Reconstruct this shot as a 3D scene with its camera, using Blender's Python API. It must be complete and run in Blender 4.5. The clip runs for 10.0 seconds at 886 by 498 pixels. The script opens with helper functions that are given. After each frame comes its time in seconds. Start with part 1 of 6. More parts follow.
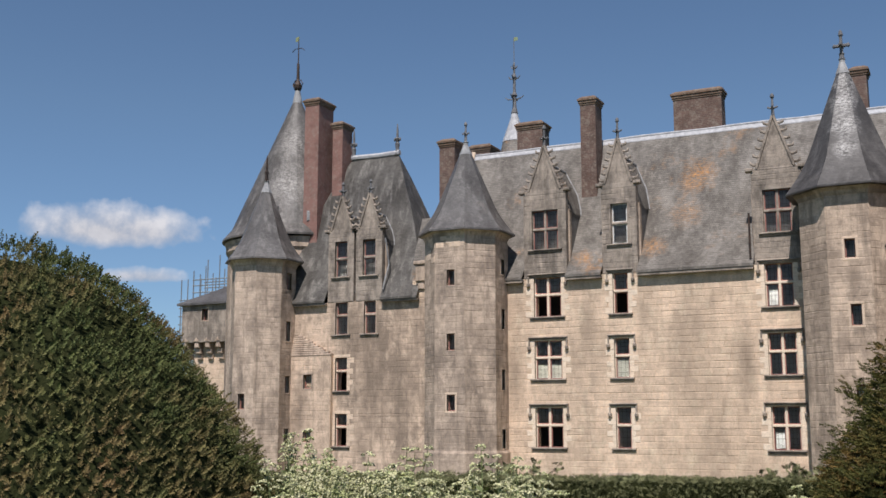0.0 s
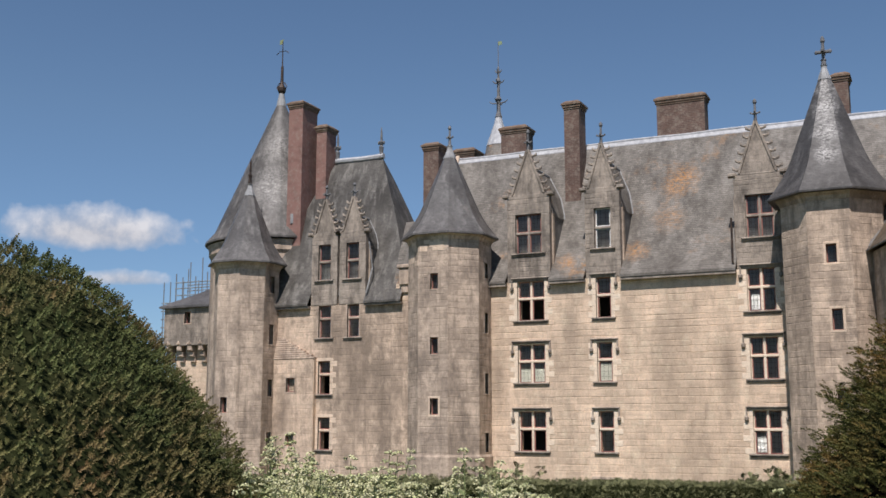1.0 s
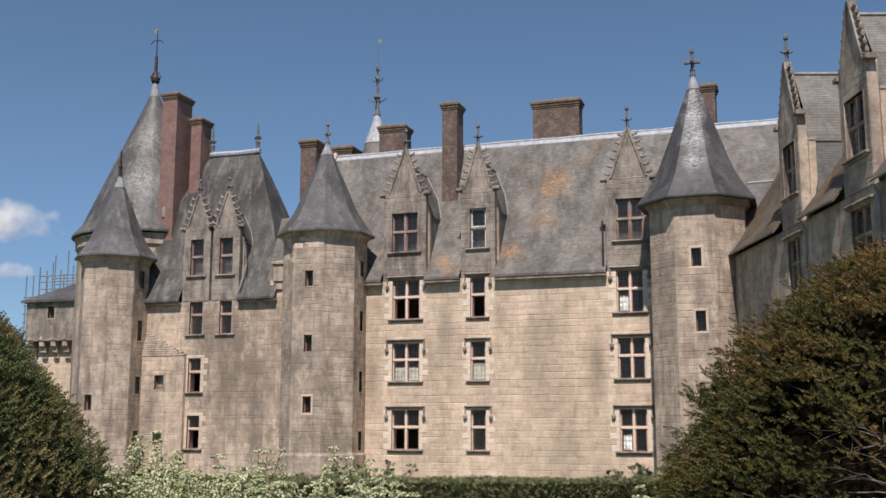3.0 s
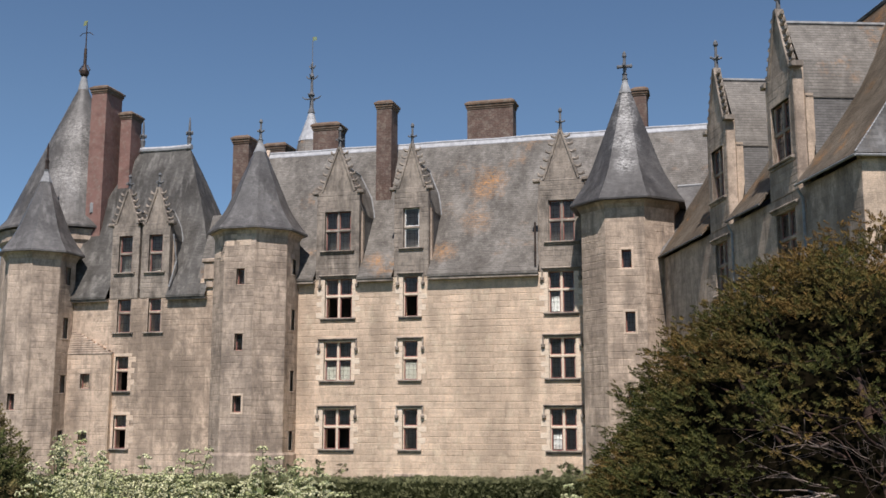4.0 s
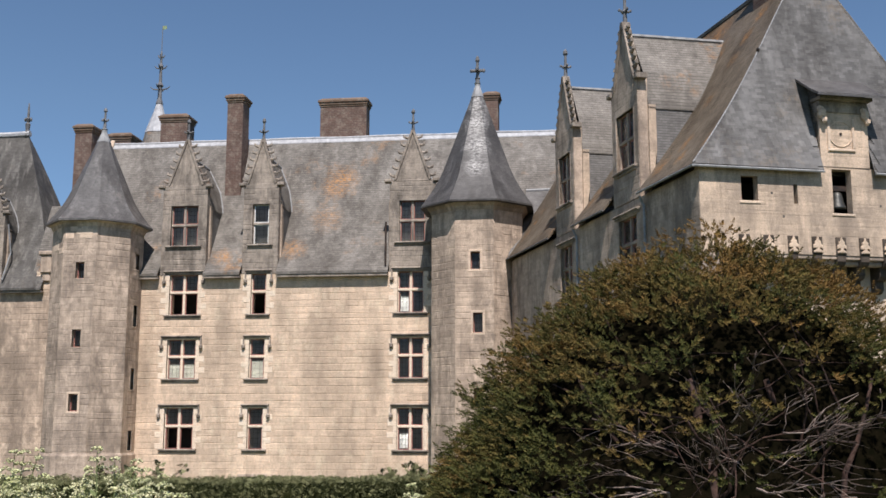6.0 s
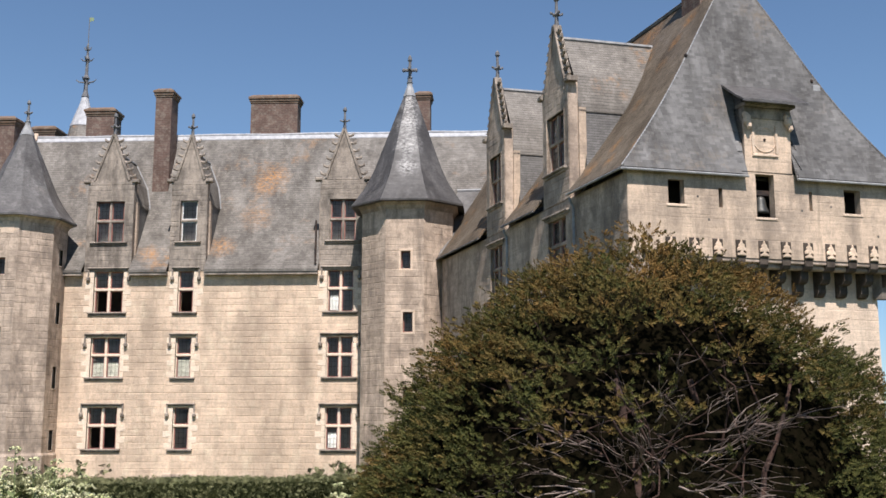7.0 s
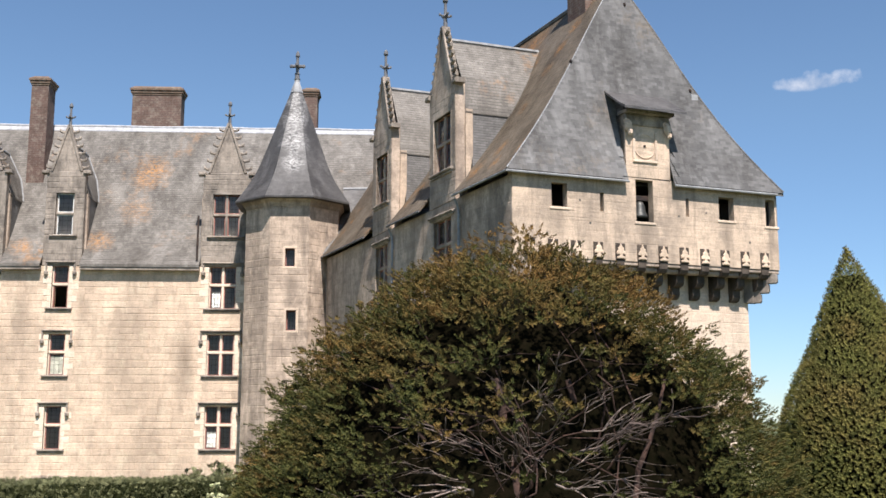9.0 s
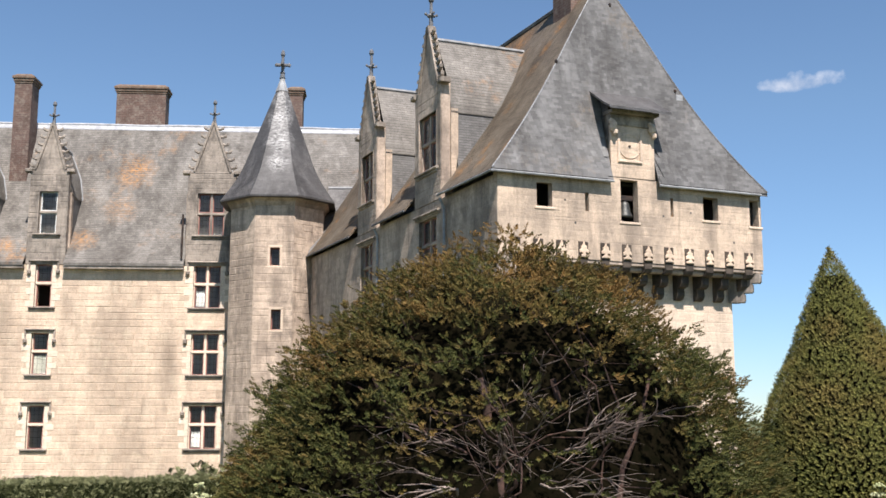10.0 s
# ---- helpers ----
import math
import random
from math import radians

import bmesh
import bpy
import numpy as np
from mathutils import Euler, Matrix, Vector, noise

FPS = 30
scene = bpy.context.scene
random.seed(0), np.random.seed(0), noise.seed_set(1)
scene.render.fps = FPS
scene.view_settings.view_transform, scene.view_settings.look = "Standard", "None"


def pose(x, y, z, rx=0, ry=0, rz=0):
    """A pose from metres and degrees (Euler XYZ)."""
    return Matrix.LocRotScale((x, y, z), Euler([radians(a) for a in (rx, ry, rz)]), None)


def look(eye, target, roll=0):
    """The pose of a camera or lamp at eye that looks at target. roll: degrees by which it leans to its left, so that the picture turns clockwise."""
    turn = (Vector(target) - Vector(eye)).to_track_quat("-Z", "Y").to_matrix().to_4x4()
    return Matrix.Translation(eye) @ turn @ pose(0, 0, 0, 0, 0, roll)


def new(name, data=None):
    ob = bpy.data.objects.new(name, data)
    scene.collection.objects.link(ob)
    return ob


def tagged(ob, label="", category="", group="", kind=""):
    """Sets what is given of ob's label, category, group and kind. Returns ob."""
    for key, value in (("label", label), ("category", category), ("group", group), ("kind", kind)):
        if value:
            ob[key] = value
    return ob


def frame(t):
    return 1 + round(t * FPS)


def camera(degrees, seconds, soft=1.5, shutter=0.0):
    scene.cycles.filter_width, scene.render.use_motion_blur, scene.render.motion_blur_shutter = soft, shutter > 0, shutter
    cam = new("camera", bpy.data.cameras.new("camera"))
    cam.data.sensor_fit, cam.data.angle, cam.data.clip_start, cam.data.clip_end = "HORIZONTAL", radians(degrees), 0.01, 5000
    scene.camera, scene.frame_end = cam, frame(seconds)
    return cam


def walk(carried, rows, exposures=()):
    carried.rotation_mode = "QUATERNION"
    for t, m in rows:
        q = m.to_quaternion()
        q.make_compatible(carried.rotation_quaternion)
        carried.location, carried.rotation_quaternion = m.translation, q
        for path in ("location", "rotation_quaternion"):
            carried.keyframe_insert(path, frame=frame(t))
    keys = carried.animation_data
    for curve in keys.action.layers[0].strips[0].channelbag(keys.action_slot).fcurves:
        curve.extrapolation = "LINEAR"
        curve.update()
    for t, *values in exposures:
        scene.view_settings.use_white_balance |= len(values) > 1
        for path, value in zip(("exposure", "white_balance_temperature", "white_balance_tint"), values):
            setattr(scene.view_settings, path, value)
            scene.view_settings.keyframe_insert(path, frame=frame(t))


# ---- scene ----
# the camera pans on a tripod; the lens sits a little ahead of the pan axis
cam = camera(45.08, 10.0, soft=1.6)
EYE, AHEAD = 1.6, 0.13
TURNS = [
    (0.0, 99.15, 0.0, 26.3),
    (0.5, 99.279, -0.016, 26.1),
    (1.0, 99.344, -0.06, 25.403),
    (1.5, 99.376, -0.04, 24.229),
    (2.0, 99.312, -0.06, 22.665),
    (2.5, 99.276, -0.039, 20.633),
    (4.0, 99.234, -0.034, 15.07),
    (4.5, 99.219, -0.012, 13.095),
    (5.0, 99.242, -0.013, 10.942),
    (5.5, 99.23, -0.016, 8.873),
    (7.0, 99.176, -0.03, 3.203),
    (7.5, 99.178, -0.002, 1.189),
    (8.0, 99.159, -0.01, -0.518),
    (8.5, 99.143, 0.01, -1.832),
    (9.0, 99.139, -0.02, -3.011),
    (9.5, 99.124, -0.03, -3.454),
    (10.0, 99.11, -0.003, -3.807),
]


def pan(rx, ry, rz):
    a = radians(rz)
    return pose(-AHEAD * math.sin(a), AHEAD * (math.cos(a) - 1), EYE, rx, ry, rz)


walk(cam, [(t, pan(rx, ry, rz)) for t, rx, ry, rz in TURNS],
     exposures=[(0.0, 0.0, 6270, 13), (2.5, 0.0, 6270, 13), (5.0, 0.06, 6270, 13), (7.0, 0.40, 6270, 13), (8.5, 0.61, 6290, 12), (10.0, 0.67, 6290, 12)])

# ---- sky and sun ----
SUN_ELEVATION, SUN_TURN = radians(57), radians(168.5)
world = bpy.data.worlds.new("sky")
scene.world = world
world.use_nodes = True
wn = world.node_tree
sky = wn.nodes.new("ShaderNodeTexSky")
sky.sky_type, sky.sun_disc = "NISHITA", False
sky.sun_elevation, sky.sun_rotation = SUN_ELEVATION, SUN_TURN
sky.air_density, sky.dust_density, sky.ozone_density = 1.0, 0.0, 2.8
# clear, slightly cyan air that stays blue down to the horizon
up = wn.nodes.new("ShaderNodeSeparateXYZ")
wn.links.new(wn.nodes.new("ShaderNodeTexCoord").outputs["Generated"], up.inputs[0])
high = wn.nodes.new("ShaderNodeMapRange")
high.inputs["From Min"].default_value, high.inputs["From Max"].default_value = 0.0, 0.28
wn.links.new(up.outputs[2], high.inputs["Value"])
tint = wn.nodes.new("ShaderNodeMix")
tint.data_type = "RGBA"
wn.links.new(high.outputs[0], tint.inputs[0])
tint.inputs[6].default_value, tint.inputs[7].default_value = (0.68, 0.84, 1.06, 1), (0.96, 1.015, 1.02, 1)
air = wn.nodes.new("ShaderNodeMix")
air.data_type, air.blend_type = "RGBA", "MULTIPLY"
air.inputs[0].default_value = 1.0
wn.links.new(sky.outputs[0], air.inputs[6])
wn.links.new(tint.outputs[2], air.inputs[7])
wn.links.new(air.outputs[2], wn.nodes["Background"].inputs[0])
wn.nodes["Background"].inputs[1].default_value = 0.082

sun_way = Vector((math.sin(SUN_TURN) * math.cos(SUN_ELEVATION), math.cos(SUN_TURN) * math.cos(SUN_ELEVATION), math.sin(SUN_ELEVATION)))
sun = new("sun", bpy.data.lights.new("sun", "SUN"))
sun.data.energy, sun.data.angle, sun.data.color = 5.3, radians(0.55), (1.0, 0.93, 0.86)
sun.matrix_world = look(sun_way * 100, (0, 0, 0))


# ---- materials ----
class Nodes:
    """A small helper to write node trees."""

    def __init__(self, name, rough=0.8, metal=0.0, spec=0.3):
        self.m = bpy.data.materials.new(name)
        self.m.use_nodes = True
        self.t = self.m.node_tree
        self.b = self.t.nodes["Principled BSDF"]
        self.b.inputs["Roughness"].default_value = rough
        self.b.inputs["Metallic"].default_value = metal
        self.b.inputs["Specular IOR Level"].default_value = spec

    def put(self, socket, value):
        if isinstance(value, bpy.types.NodeSocket):
            self.t.links.new(value, socket)
        elif isinstance(value, tuple) and len(value) == 3 and socket.type == "RGBA":
            socket.default_value = (*value, 1)
        else:
            socket.default_value = value

    def node(self, kind, **inputs):
        n = self.t.nodes.new(kind)
        for k, v in inputs.items():
            self.put(n.inputs[k.replace("_", " ")], v)
        return n

    def where(self, stretch=(1, 1, 1)):
        g = self.t.nodes.new("ShaderNodeNewGeometry")
        return self.node("ShaderNodeMapping", Vector=g.outputs["Position"], Scale=stretch).outputs[0]

    def noise(self, scale, detail=4.0, rough=0.55, stretch=(1, 1, 1), low=None, high=None):
        n = self.node("ShaderNodeTexNoise", Vector=self.where(stretch), Scale=scale, Detail=detail, Roughness=rough).outputs["Fac"]
        return n if low is None else self.ramp(n, low, high)

    def ramp(self, value, low, high, a=0.0, b=1.0):
        n = self.node("ShaderNodeMapRange", Value=value)
        for k, v in zip(("From Min", "From Max", "To Min", "To Max"), (low, high, a, b)):
            n.inputs[k].default_value = v
        return n.outputs[0]

    def mix(self, fac, a, b, mode="MIX"):
        n = self.t.nodes.new("ShaderNodeMix")
        n.data_type, n.blend_type = "RGBA", mode
        self.put(n.inputs[0], fac), self.put(n.inputs[6], a), self.put(n.inputs[7], b)
        return n.outputs[2]

    def math(self, op, a, b=0.0):
        n = self.t.nodes.new("ShaderNodeMath")
        n.operation = op
        self.put(n.inputs[0], a), self.put(n.inputs[1], b)
        return n.outputs[0]

    def chance(self):
        """A random value for each object and each loose piece of a mesh."""
        g = self.t.nodes.new("ShaderNodeNewGeometry").outputs["Random Per Island"]
        o = self.t.nodes.new("ShaderNodeObjectInfo").outputs["Random"]
        return self.math("FRACT", self.math("ADD", g, o))

    def uv(self):
        return self.t.nodes.new("ShaderNodeUVMap").outputs[0]

    def done(self, colour, bump=None, strength=0.3, distance=0.02, rough=None):
        self.put(self.b.inputs["Base Color"], colour)
        if bump is not None:
            n = self.node("ShaderNodeBump", Height=bump, Strength=strength, Distance=distance)
            self.t.links.new(n.outputs[0], self.b.inputs["Normal"])
        if rough is not None:
            self.put(self.b.inputs["Roughness"], rough)
        return self.m


def grey(n, value):
    c = n.node("ShaderNodeCombineColor", Red=value, Green=value, Blue=value)
    return c.outputs[0]


def stone_material(name, base, warm, stain, much, streak, patch=0.32, low=0.88, high=1.08, mottle=0.75, spots=()):
    """Soft limestone: each block its own tone, broad stains, rain streaks, crusts, pitting and grain."""
    n = Nodes(name, rough=0.92, spec=0.12)
    base, warm, stain = ((r * 1.03, g * 0.985, b * 0.955) for r, g, b in (base, warm, stain))
    # blocks differ only a little in tone
    tone = n.ramp(n.chance(), 0, 1, 1 - (1 - low) * 0.45, 1 + (high - 1) * 0.5)
    c = n.mix(n.noise(0.55, 6, 0.65, low=0.38, high=0.62), base, warm)
    c = n.mix(1.0, c, grey(n, tone), "MULTIPLY")
    # broad grey-brown weathering with ragged edges, drawn out downwards
    c = n.mix(n.math("MULTIPLY", n.noise(patch * 1.3, 12, 0.70, (1, 1, 0.5), 0.44, 0.62), much), c, stain)
    # a second, smaller crust
    c = n.mix(n.math("MULTIPLY", n.noise(1.9, 10, 0.74, (1, 1, 0.8), 0.50, 0.64), mottle * 0.55), c, tuple(v * 0.80 for v in stain))
    # washed, pale places
    c = n.mix(n.math("MULTIPLY", n.noise(1.5, 10, 0.72, (1, 1, 0.6), 0.52, 0.66), mottle * 0.6), c, tuple(min(0.85, v * 1.22) for v in warm))
    # worn bedding of the soft stone
    c = n.mix(n.math("MULTIPLY", n.noise(1.2, 6, 0.65, (0.5, 0.5, 7.0), 0.52, 0.66), 0.28), c, tuple(v * 0.82 for v in stain))
    # rain streaks
    c = n.mix(n.math("MULTIPLY", n.noise(2.1, 10, 0.72, (1, 1, 0.09), 0.51, 0.66), streak), c, tuple(v * 0.62 for v in stain))
    # single long water stains on the wall
    for (x, y, z), wide, thick in spots:
        d = n.node("ShaderNodeVectorMath")
        d.operation = "DISTANCE"
        n.put(d.inputs[0], n.where((1, 1, 0.32)))
        d.inputs[1].default_value = (x, y, z * 0.32)
        edge = n.math("ADD", d.outputs["Value"], n.math("MULTIPLY", n.noise(0.9, 8, 0.7, (1, 1, 0.35)), wide * 1.8))
        c = n.mix(n.math("MULTIPLY", n.ramp(edge, wide * 2.1, wide * 0.9), thick), c, tuple(v * 0.72 for v in stain))
    # pits and lichen spots, then fine grain
    c = n.mix(n.math("MULTIPLY", n.noise(7, 10, 0.82, low=0.53, high=0.63), 0.55), c, tuple(v * 0.52 for v in base))
    c = n.mix(1.0, c, grey(n, n.ramp(n.noise(22, 8, 0.8), 0.35, 0.65, 0.80, 1.18)), "MULTIPLY")
    relief = n.math("ADD", n.math("MULTIPLY", n.noise(9, 9, 0.75), 0.55), n.noise(2.4, 7, 0.7, (0.45, 0.45, 2.8)))
    return n.done(c, relief, 0.5, 0.05)


STONE = stone_material("limestone", (0.69, 0.55, 0.415), (0.77, 0.615, 0.465), (0.35, 0.285, 0.22), 0.55, 0.2, low=0.70, high=1.2, mottle=0.6,
                       spots=(((-11.1, 59.4, 4.8), 0.7, 0.8), ((-24.6, 59.4, 4.0), 0.7, 0.75), ((-16.6, 59.4, 7.6), 0.6, 0.6), ((-20.0, 59.4, 7.4), 0.5, 0.5), ((-13.0, 59.4, 1.4), 2.4, 0.36), ((-13.6, 59.4, 5.6), 1.6, 0.25)))
STAINED_STONE = stone_material("stained_limestone", (0.58, 0.465, 0.36), (0.69, 0.555, 0.43), (0.25, 0.205, 0.163), 0.88, 0.5, 0.42, low=0.70, high=1.22, mottle=1.0,
                               spots=(((-34.4, 59.4, 4.2), 1.6, 0.75), ((-32.4, 59.4, 3.0), 1.1, 0.6), ((-35.7, 59.4, 7.0), 0.8, 0.75), ((-34.2, 59.4, 8.4), 0.5, 0.6), ((-39.6, 59.0, 2.4), 0.7, 0.6), ((-40.4, 59.0, 0.0), 0.6, 0.7)))
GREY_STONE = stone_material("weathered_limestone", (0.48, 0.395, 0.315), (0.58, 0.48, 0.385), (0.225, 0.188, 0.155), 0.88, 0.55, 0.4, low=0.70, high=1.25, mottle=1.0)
OLD_STONE = stone_material("lichen_covered_limestone", (0.33, 0.295, 0.25), (0.40, 0.35, 0.295), (0.125, 0.112, 0.098), 0.85, 0.5, 0.9, mottle=0.9)
TURRET_STONE = stone_material("grey_streaked_limestone", (0.50, 0.41, 0.325), (0.61, 0.50, 0.395), (0.235, 0.195, 0.158), 0.88, 0.6, 0.42, low=0.70, high=1.22, mottle=1.0,
                              spots=(((-5.0, 55.5, 8.6), 0.35, 0.6), ((-3.6, 56.3, 7.0), 0.6, 0.5), ((-7.0, 56.0, 8.0), 1.1, 0.6)))
PALE_STONE = stone_material("pale_limestone", (0.70, 0.585, 0.46), (0.72, 0.58, 0.45), (0.46, 0.375, 0.295), 0.5, 0.3, 0.6, 0.95, 1.04, 0.6)
WHITE_STONE = stone_material("renewed_white_limestone", (0.80, 0.70, 0.565), (0.78, 0.66, 0.52), (0.58, 0.49, 0.385), 0.35, 0.1, 0.9, 0.94, 1.05, 0.4)
# soot on the corbels, with the parapet's shade put into the same colour
SOOT_SHADE_STONE = stone_material("soot_and_shade_limestone", (0.075, 0.063, 0.052), (0.12, 0.10, 0.082), (0.045, 0.038, 0.032), 0.8, 0.4, 1.2, mottle=0.8)


def pavilion_spot(u, z):
    """A place on the pavilion's front, u metres from its corner."""
    return (4.3 + u * math.cos(radians(18)), 36.05 + u * math.sin(radians(18)), z)


PAVILION_STONE = stone_material("pavilion_limestone", (0.60, 0.485, 0.37), (0.67, 0.535, 0.405), (0.33, 0.275, 0.22), 0.85, 0.6, 0.45, 0.90, 1.08, 0.8,
                                spots=((pavilion_spot(1.8, 8.5), 0.3, 0.7), (pavilion_spot(5.3, 8.1), 0.35, 0.85), (pavilion_spot(8.8, 8.4), 0.3, 0.85), (pavilion_spot(10.9, 8.3), 0.25, 0.7)))


def slate_material(name, base, light, lichen, rust_or_sheen, much, width=0.22, row=0.105, rough=(0.5, 0.75), spec=0.35, wash=0.5, spots=(), pieces=False):
    """Old slating: rows of slates, broad washes, vertical run-off streaks, lichen."""
    n = Nodes(name, rough=0.62, spec=spec)
    t = n.t.nodes.new("ShaderNodeTexBrick")
    t.offset, t.squash = 0.5, 1.0
    n.put(t.inputs["Vector"], n.uv())
    for k, v in (("Color1", (0.80, 0.80, 0.80)), ("Color2", (1.16, 1.16, 1.16)), ("Mortar", (0.62, 0.62, 0.62)), ("Scale", 1.0), ("Mortar Size", 0.006),
                 ("Mortar Smooth", 0.4), ("Brick Width", width), ("Row Height", row)):
        n.put(t.inputs[k], v)
    c = n.mix(n.noise(0.33, 8, 0.62, (1, 1, 0.7), 0.36, 0.64), base, light)
    c = n.mix(n.math("MULTIPLY", n.noise(0.75, 9, 0.66, (1, 1, 0.3), 0.45, 0.64), 0.7), c, lichen)
    c = n.mix(n.math("MULTIPLY", n.noise(1.7, 8, 0.68, (1.2, 1.2, 0.14), 0.50, 0.68), min(1.0, wash * 0.6)), c, tuple(v * 1.6 for v in light))
    c = n.mix(n.math("MULTIPLY", n.math("MULTIPLY", n.noise(0.28, 4, 0.5, low=0.56, high=0.66), n.noise(1.8, 8, 0.8, low=0.49, high=0.60)), much), c, rust_or_sheen)
    # lichen spots; on two towers the same mask paints patches of sheen
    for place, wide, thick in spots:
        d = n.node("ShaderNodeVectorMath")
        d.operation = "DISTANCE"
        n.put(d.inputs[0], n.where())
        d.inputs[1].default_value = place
        c = n.mix(n.math("MULTIPLY", n.ramp(n.math("ADD", d.outputs["Value"], n.math("MULTIPLY", n.noise(1.3, 6, 0.7), wide * 1.6)), wide * 1.8, wide * 0.9), n.math("MULTIPLY", n.noise(5.0, 8, 0.8, (1, 1, 2.2), 0.45, 0.55), thick)), c, rust_or_sheen)
    c = n.mix(n.math("MULTIPLY", n.noise(6, 8, 0.8, (0.7, 0.7, 3.0), 0.53, 0.66), 0.30), c, tuple(v * 1.5 for v in light))
    c = n.mix(n.math("MULTIPLY", n.noise(7, 8, 0.8, (0.7, 0.7, 3.0), 0.54, 0.66), 0.40), c, tuple(v * 0.7 for v in lichen))
    if pieces:
        # every slate is a piece of its own
        c = n.mix(1.0, c, grey(n, n.ramp(n.chance(), 0, 1, 0.76, 1.16)), "MULTIPLY")
        return n.done(c, n.noise(9, 6, 0.7), 0.4, 0.01, n.ramp(n.noise(2, 5), 0.3, 0.7, *rough))
    c = n.mix(0.85, c, t.outputs["Color"], "MULTIPLY")
    # a shadow under every row's thick lower edge, painted in, broken in places
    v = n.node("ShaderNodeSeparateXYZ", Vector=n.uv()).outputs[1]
    butt_shadow = n.ramp(n.math("FRACT", n.math("DIVIDE", v, row)), 0.0, 0.24, 1.0, 0.0)
    c = n.mix(n.math("MULTIPLY", butt_shadow, n.noise(1.2, 6, 0.7, (1, 1, 2.5), 0.28, 0.60)), c, tuple(k * 0.45 for k in lichen))
    return n.done(c, n.math("ADD", n.noise(5, 6, 0.65), t.outputs["Fac"]), 0.45, -0.014, n.ramp(n.noise(2, 5), 0.3, 0.7, *rough))


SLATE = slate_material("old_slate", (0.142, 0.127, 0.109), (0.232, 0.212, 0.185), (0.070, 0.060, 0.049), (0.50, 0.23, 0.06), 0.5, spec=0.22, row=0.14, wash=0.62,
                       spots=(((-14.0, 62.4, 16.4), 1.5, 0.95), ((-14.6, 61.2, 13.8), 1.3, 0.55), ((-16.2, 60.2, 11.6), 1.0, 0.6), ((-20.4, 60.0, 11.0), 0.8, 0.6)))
SPOTS = (((7.4, 40.4, 17.2), 0.55, 0.9),
         ((6.9, 40.4, 16.2), 0.5, 0.8),
         ((6.3, 40.3, 15.2), 0.5, 0.6),
         ((5.4, 40.1, 13.6), 0.5, 0.45),
         ((4.3, 38.8, 11.6), 0.5, 0.8),
         ((4.0, 37.9, 10.9), 0.45, 0.9),
         ((3.4, 39.5, 10.9), 0.6, 0.8),
         ((6.3, 44.6, 17.9), 1.3, 0.8),
         ((5.9, 46.6, 18.4), 1.3, 0.8))
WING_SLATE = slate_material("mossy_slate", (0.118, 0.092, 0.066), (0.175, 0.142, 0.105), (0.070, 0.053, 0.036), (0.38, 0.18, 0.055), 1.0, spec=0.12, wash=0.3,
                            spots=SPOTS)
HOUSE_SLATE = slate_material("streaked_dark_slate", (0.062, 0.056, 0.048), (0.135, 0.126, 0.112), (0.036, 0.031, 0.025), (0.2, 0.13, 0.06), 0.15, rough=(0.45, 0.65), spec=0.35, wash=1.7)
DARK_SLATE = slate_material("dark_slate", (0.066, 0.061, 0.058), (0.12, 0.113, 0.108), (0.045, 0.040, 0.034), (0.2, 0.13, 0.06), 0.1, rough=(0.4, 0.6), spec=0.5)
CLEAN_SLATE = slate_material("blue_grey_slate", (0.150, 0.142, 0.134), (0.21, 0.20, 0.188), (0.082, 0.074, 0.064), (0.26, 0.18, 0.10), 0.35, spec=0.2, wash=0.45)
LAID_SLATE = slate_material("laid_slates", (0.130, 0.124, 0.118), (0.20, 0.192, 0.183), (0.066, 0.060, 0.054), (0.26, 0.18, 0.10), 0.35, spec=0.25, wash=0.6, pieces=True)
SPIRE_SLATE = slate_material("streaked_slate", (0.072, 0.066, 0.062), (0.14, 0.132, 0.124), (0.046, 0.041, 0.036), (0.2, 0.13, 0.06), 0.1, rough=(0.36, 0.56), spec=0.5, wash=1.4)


# white patch on the front facet, also stands in for its sheen
TURRET_SLATE = slate_material("white_and_sheen_slate", (0.048, 0.044, 0.041), (0.095, 0.089, 0.084), (0.034, 0.030, 0.026), (0.50, 0.485, 0.46), 0.0, rough=(0.42, 0.62), spec=0.4, wash=1.2,
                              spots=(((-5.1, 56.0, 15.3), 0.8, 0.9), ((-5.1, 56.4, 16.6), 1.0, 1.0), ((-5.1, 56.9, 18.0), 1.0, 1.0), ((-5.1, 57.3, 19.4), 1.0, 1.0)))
# the highlight on the cone's right is painted as pale spots
ROUND_SLATE = slate_material("sheen_painted_slate", (0.075, 0.068, 0.062), (0.14, 0.13, 0.118), (0.046, 0.041, 0.035), (0.42, 0.40, 0.37), 0.1, rough=(0.45, 0.66), spec=0.4, wash=1.4,
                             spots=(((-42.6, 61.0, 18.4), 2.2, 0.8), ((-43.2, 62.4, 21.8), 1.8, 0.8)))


def lead_material(name, a, b):
    n = Nodes(name, rough=0.68, metal=0.0, spec=0.35)
    c = n.mix(n.noise(3, 6, 0.7, low=0.35, high=0.65), a, b)
    return n.done(c, n.noise(8), 0.3)


LEAD = lead_material("weathered_lead", (0.20, 0.20, 0.20), (0.36, 0.36, 0.355))
DARK_LEAD = lead_material("tarnished_or_shaded_lead", (0.09, 0.09, 0.093), (0.19, 0.19, 0.192))
PALE_LEAD = lead_material("whitened_lead", (0.30, 0.30, 0.31), (0.50, 0.50, 0.50))


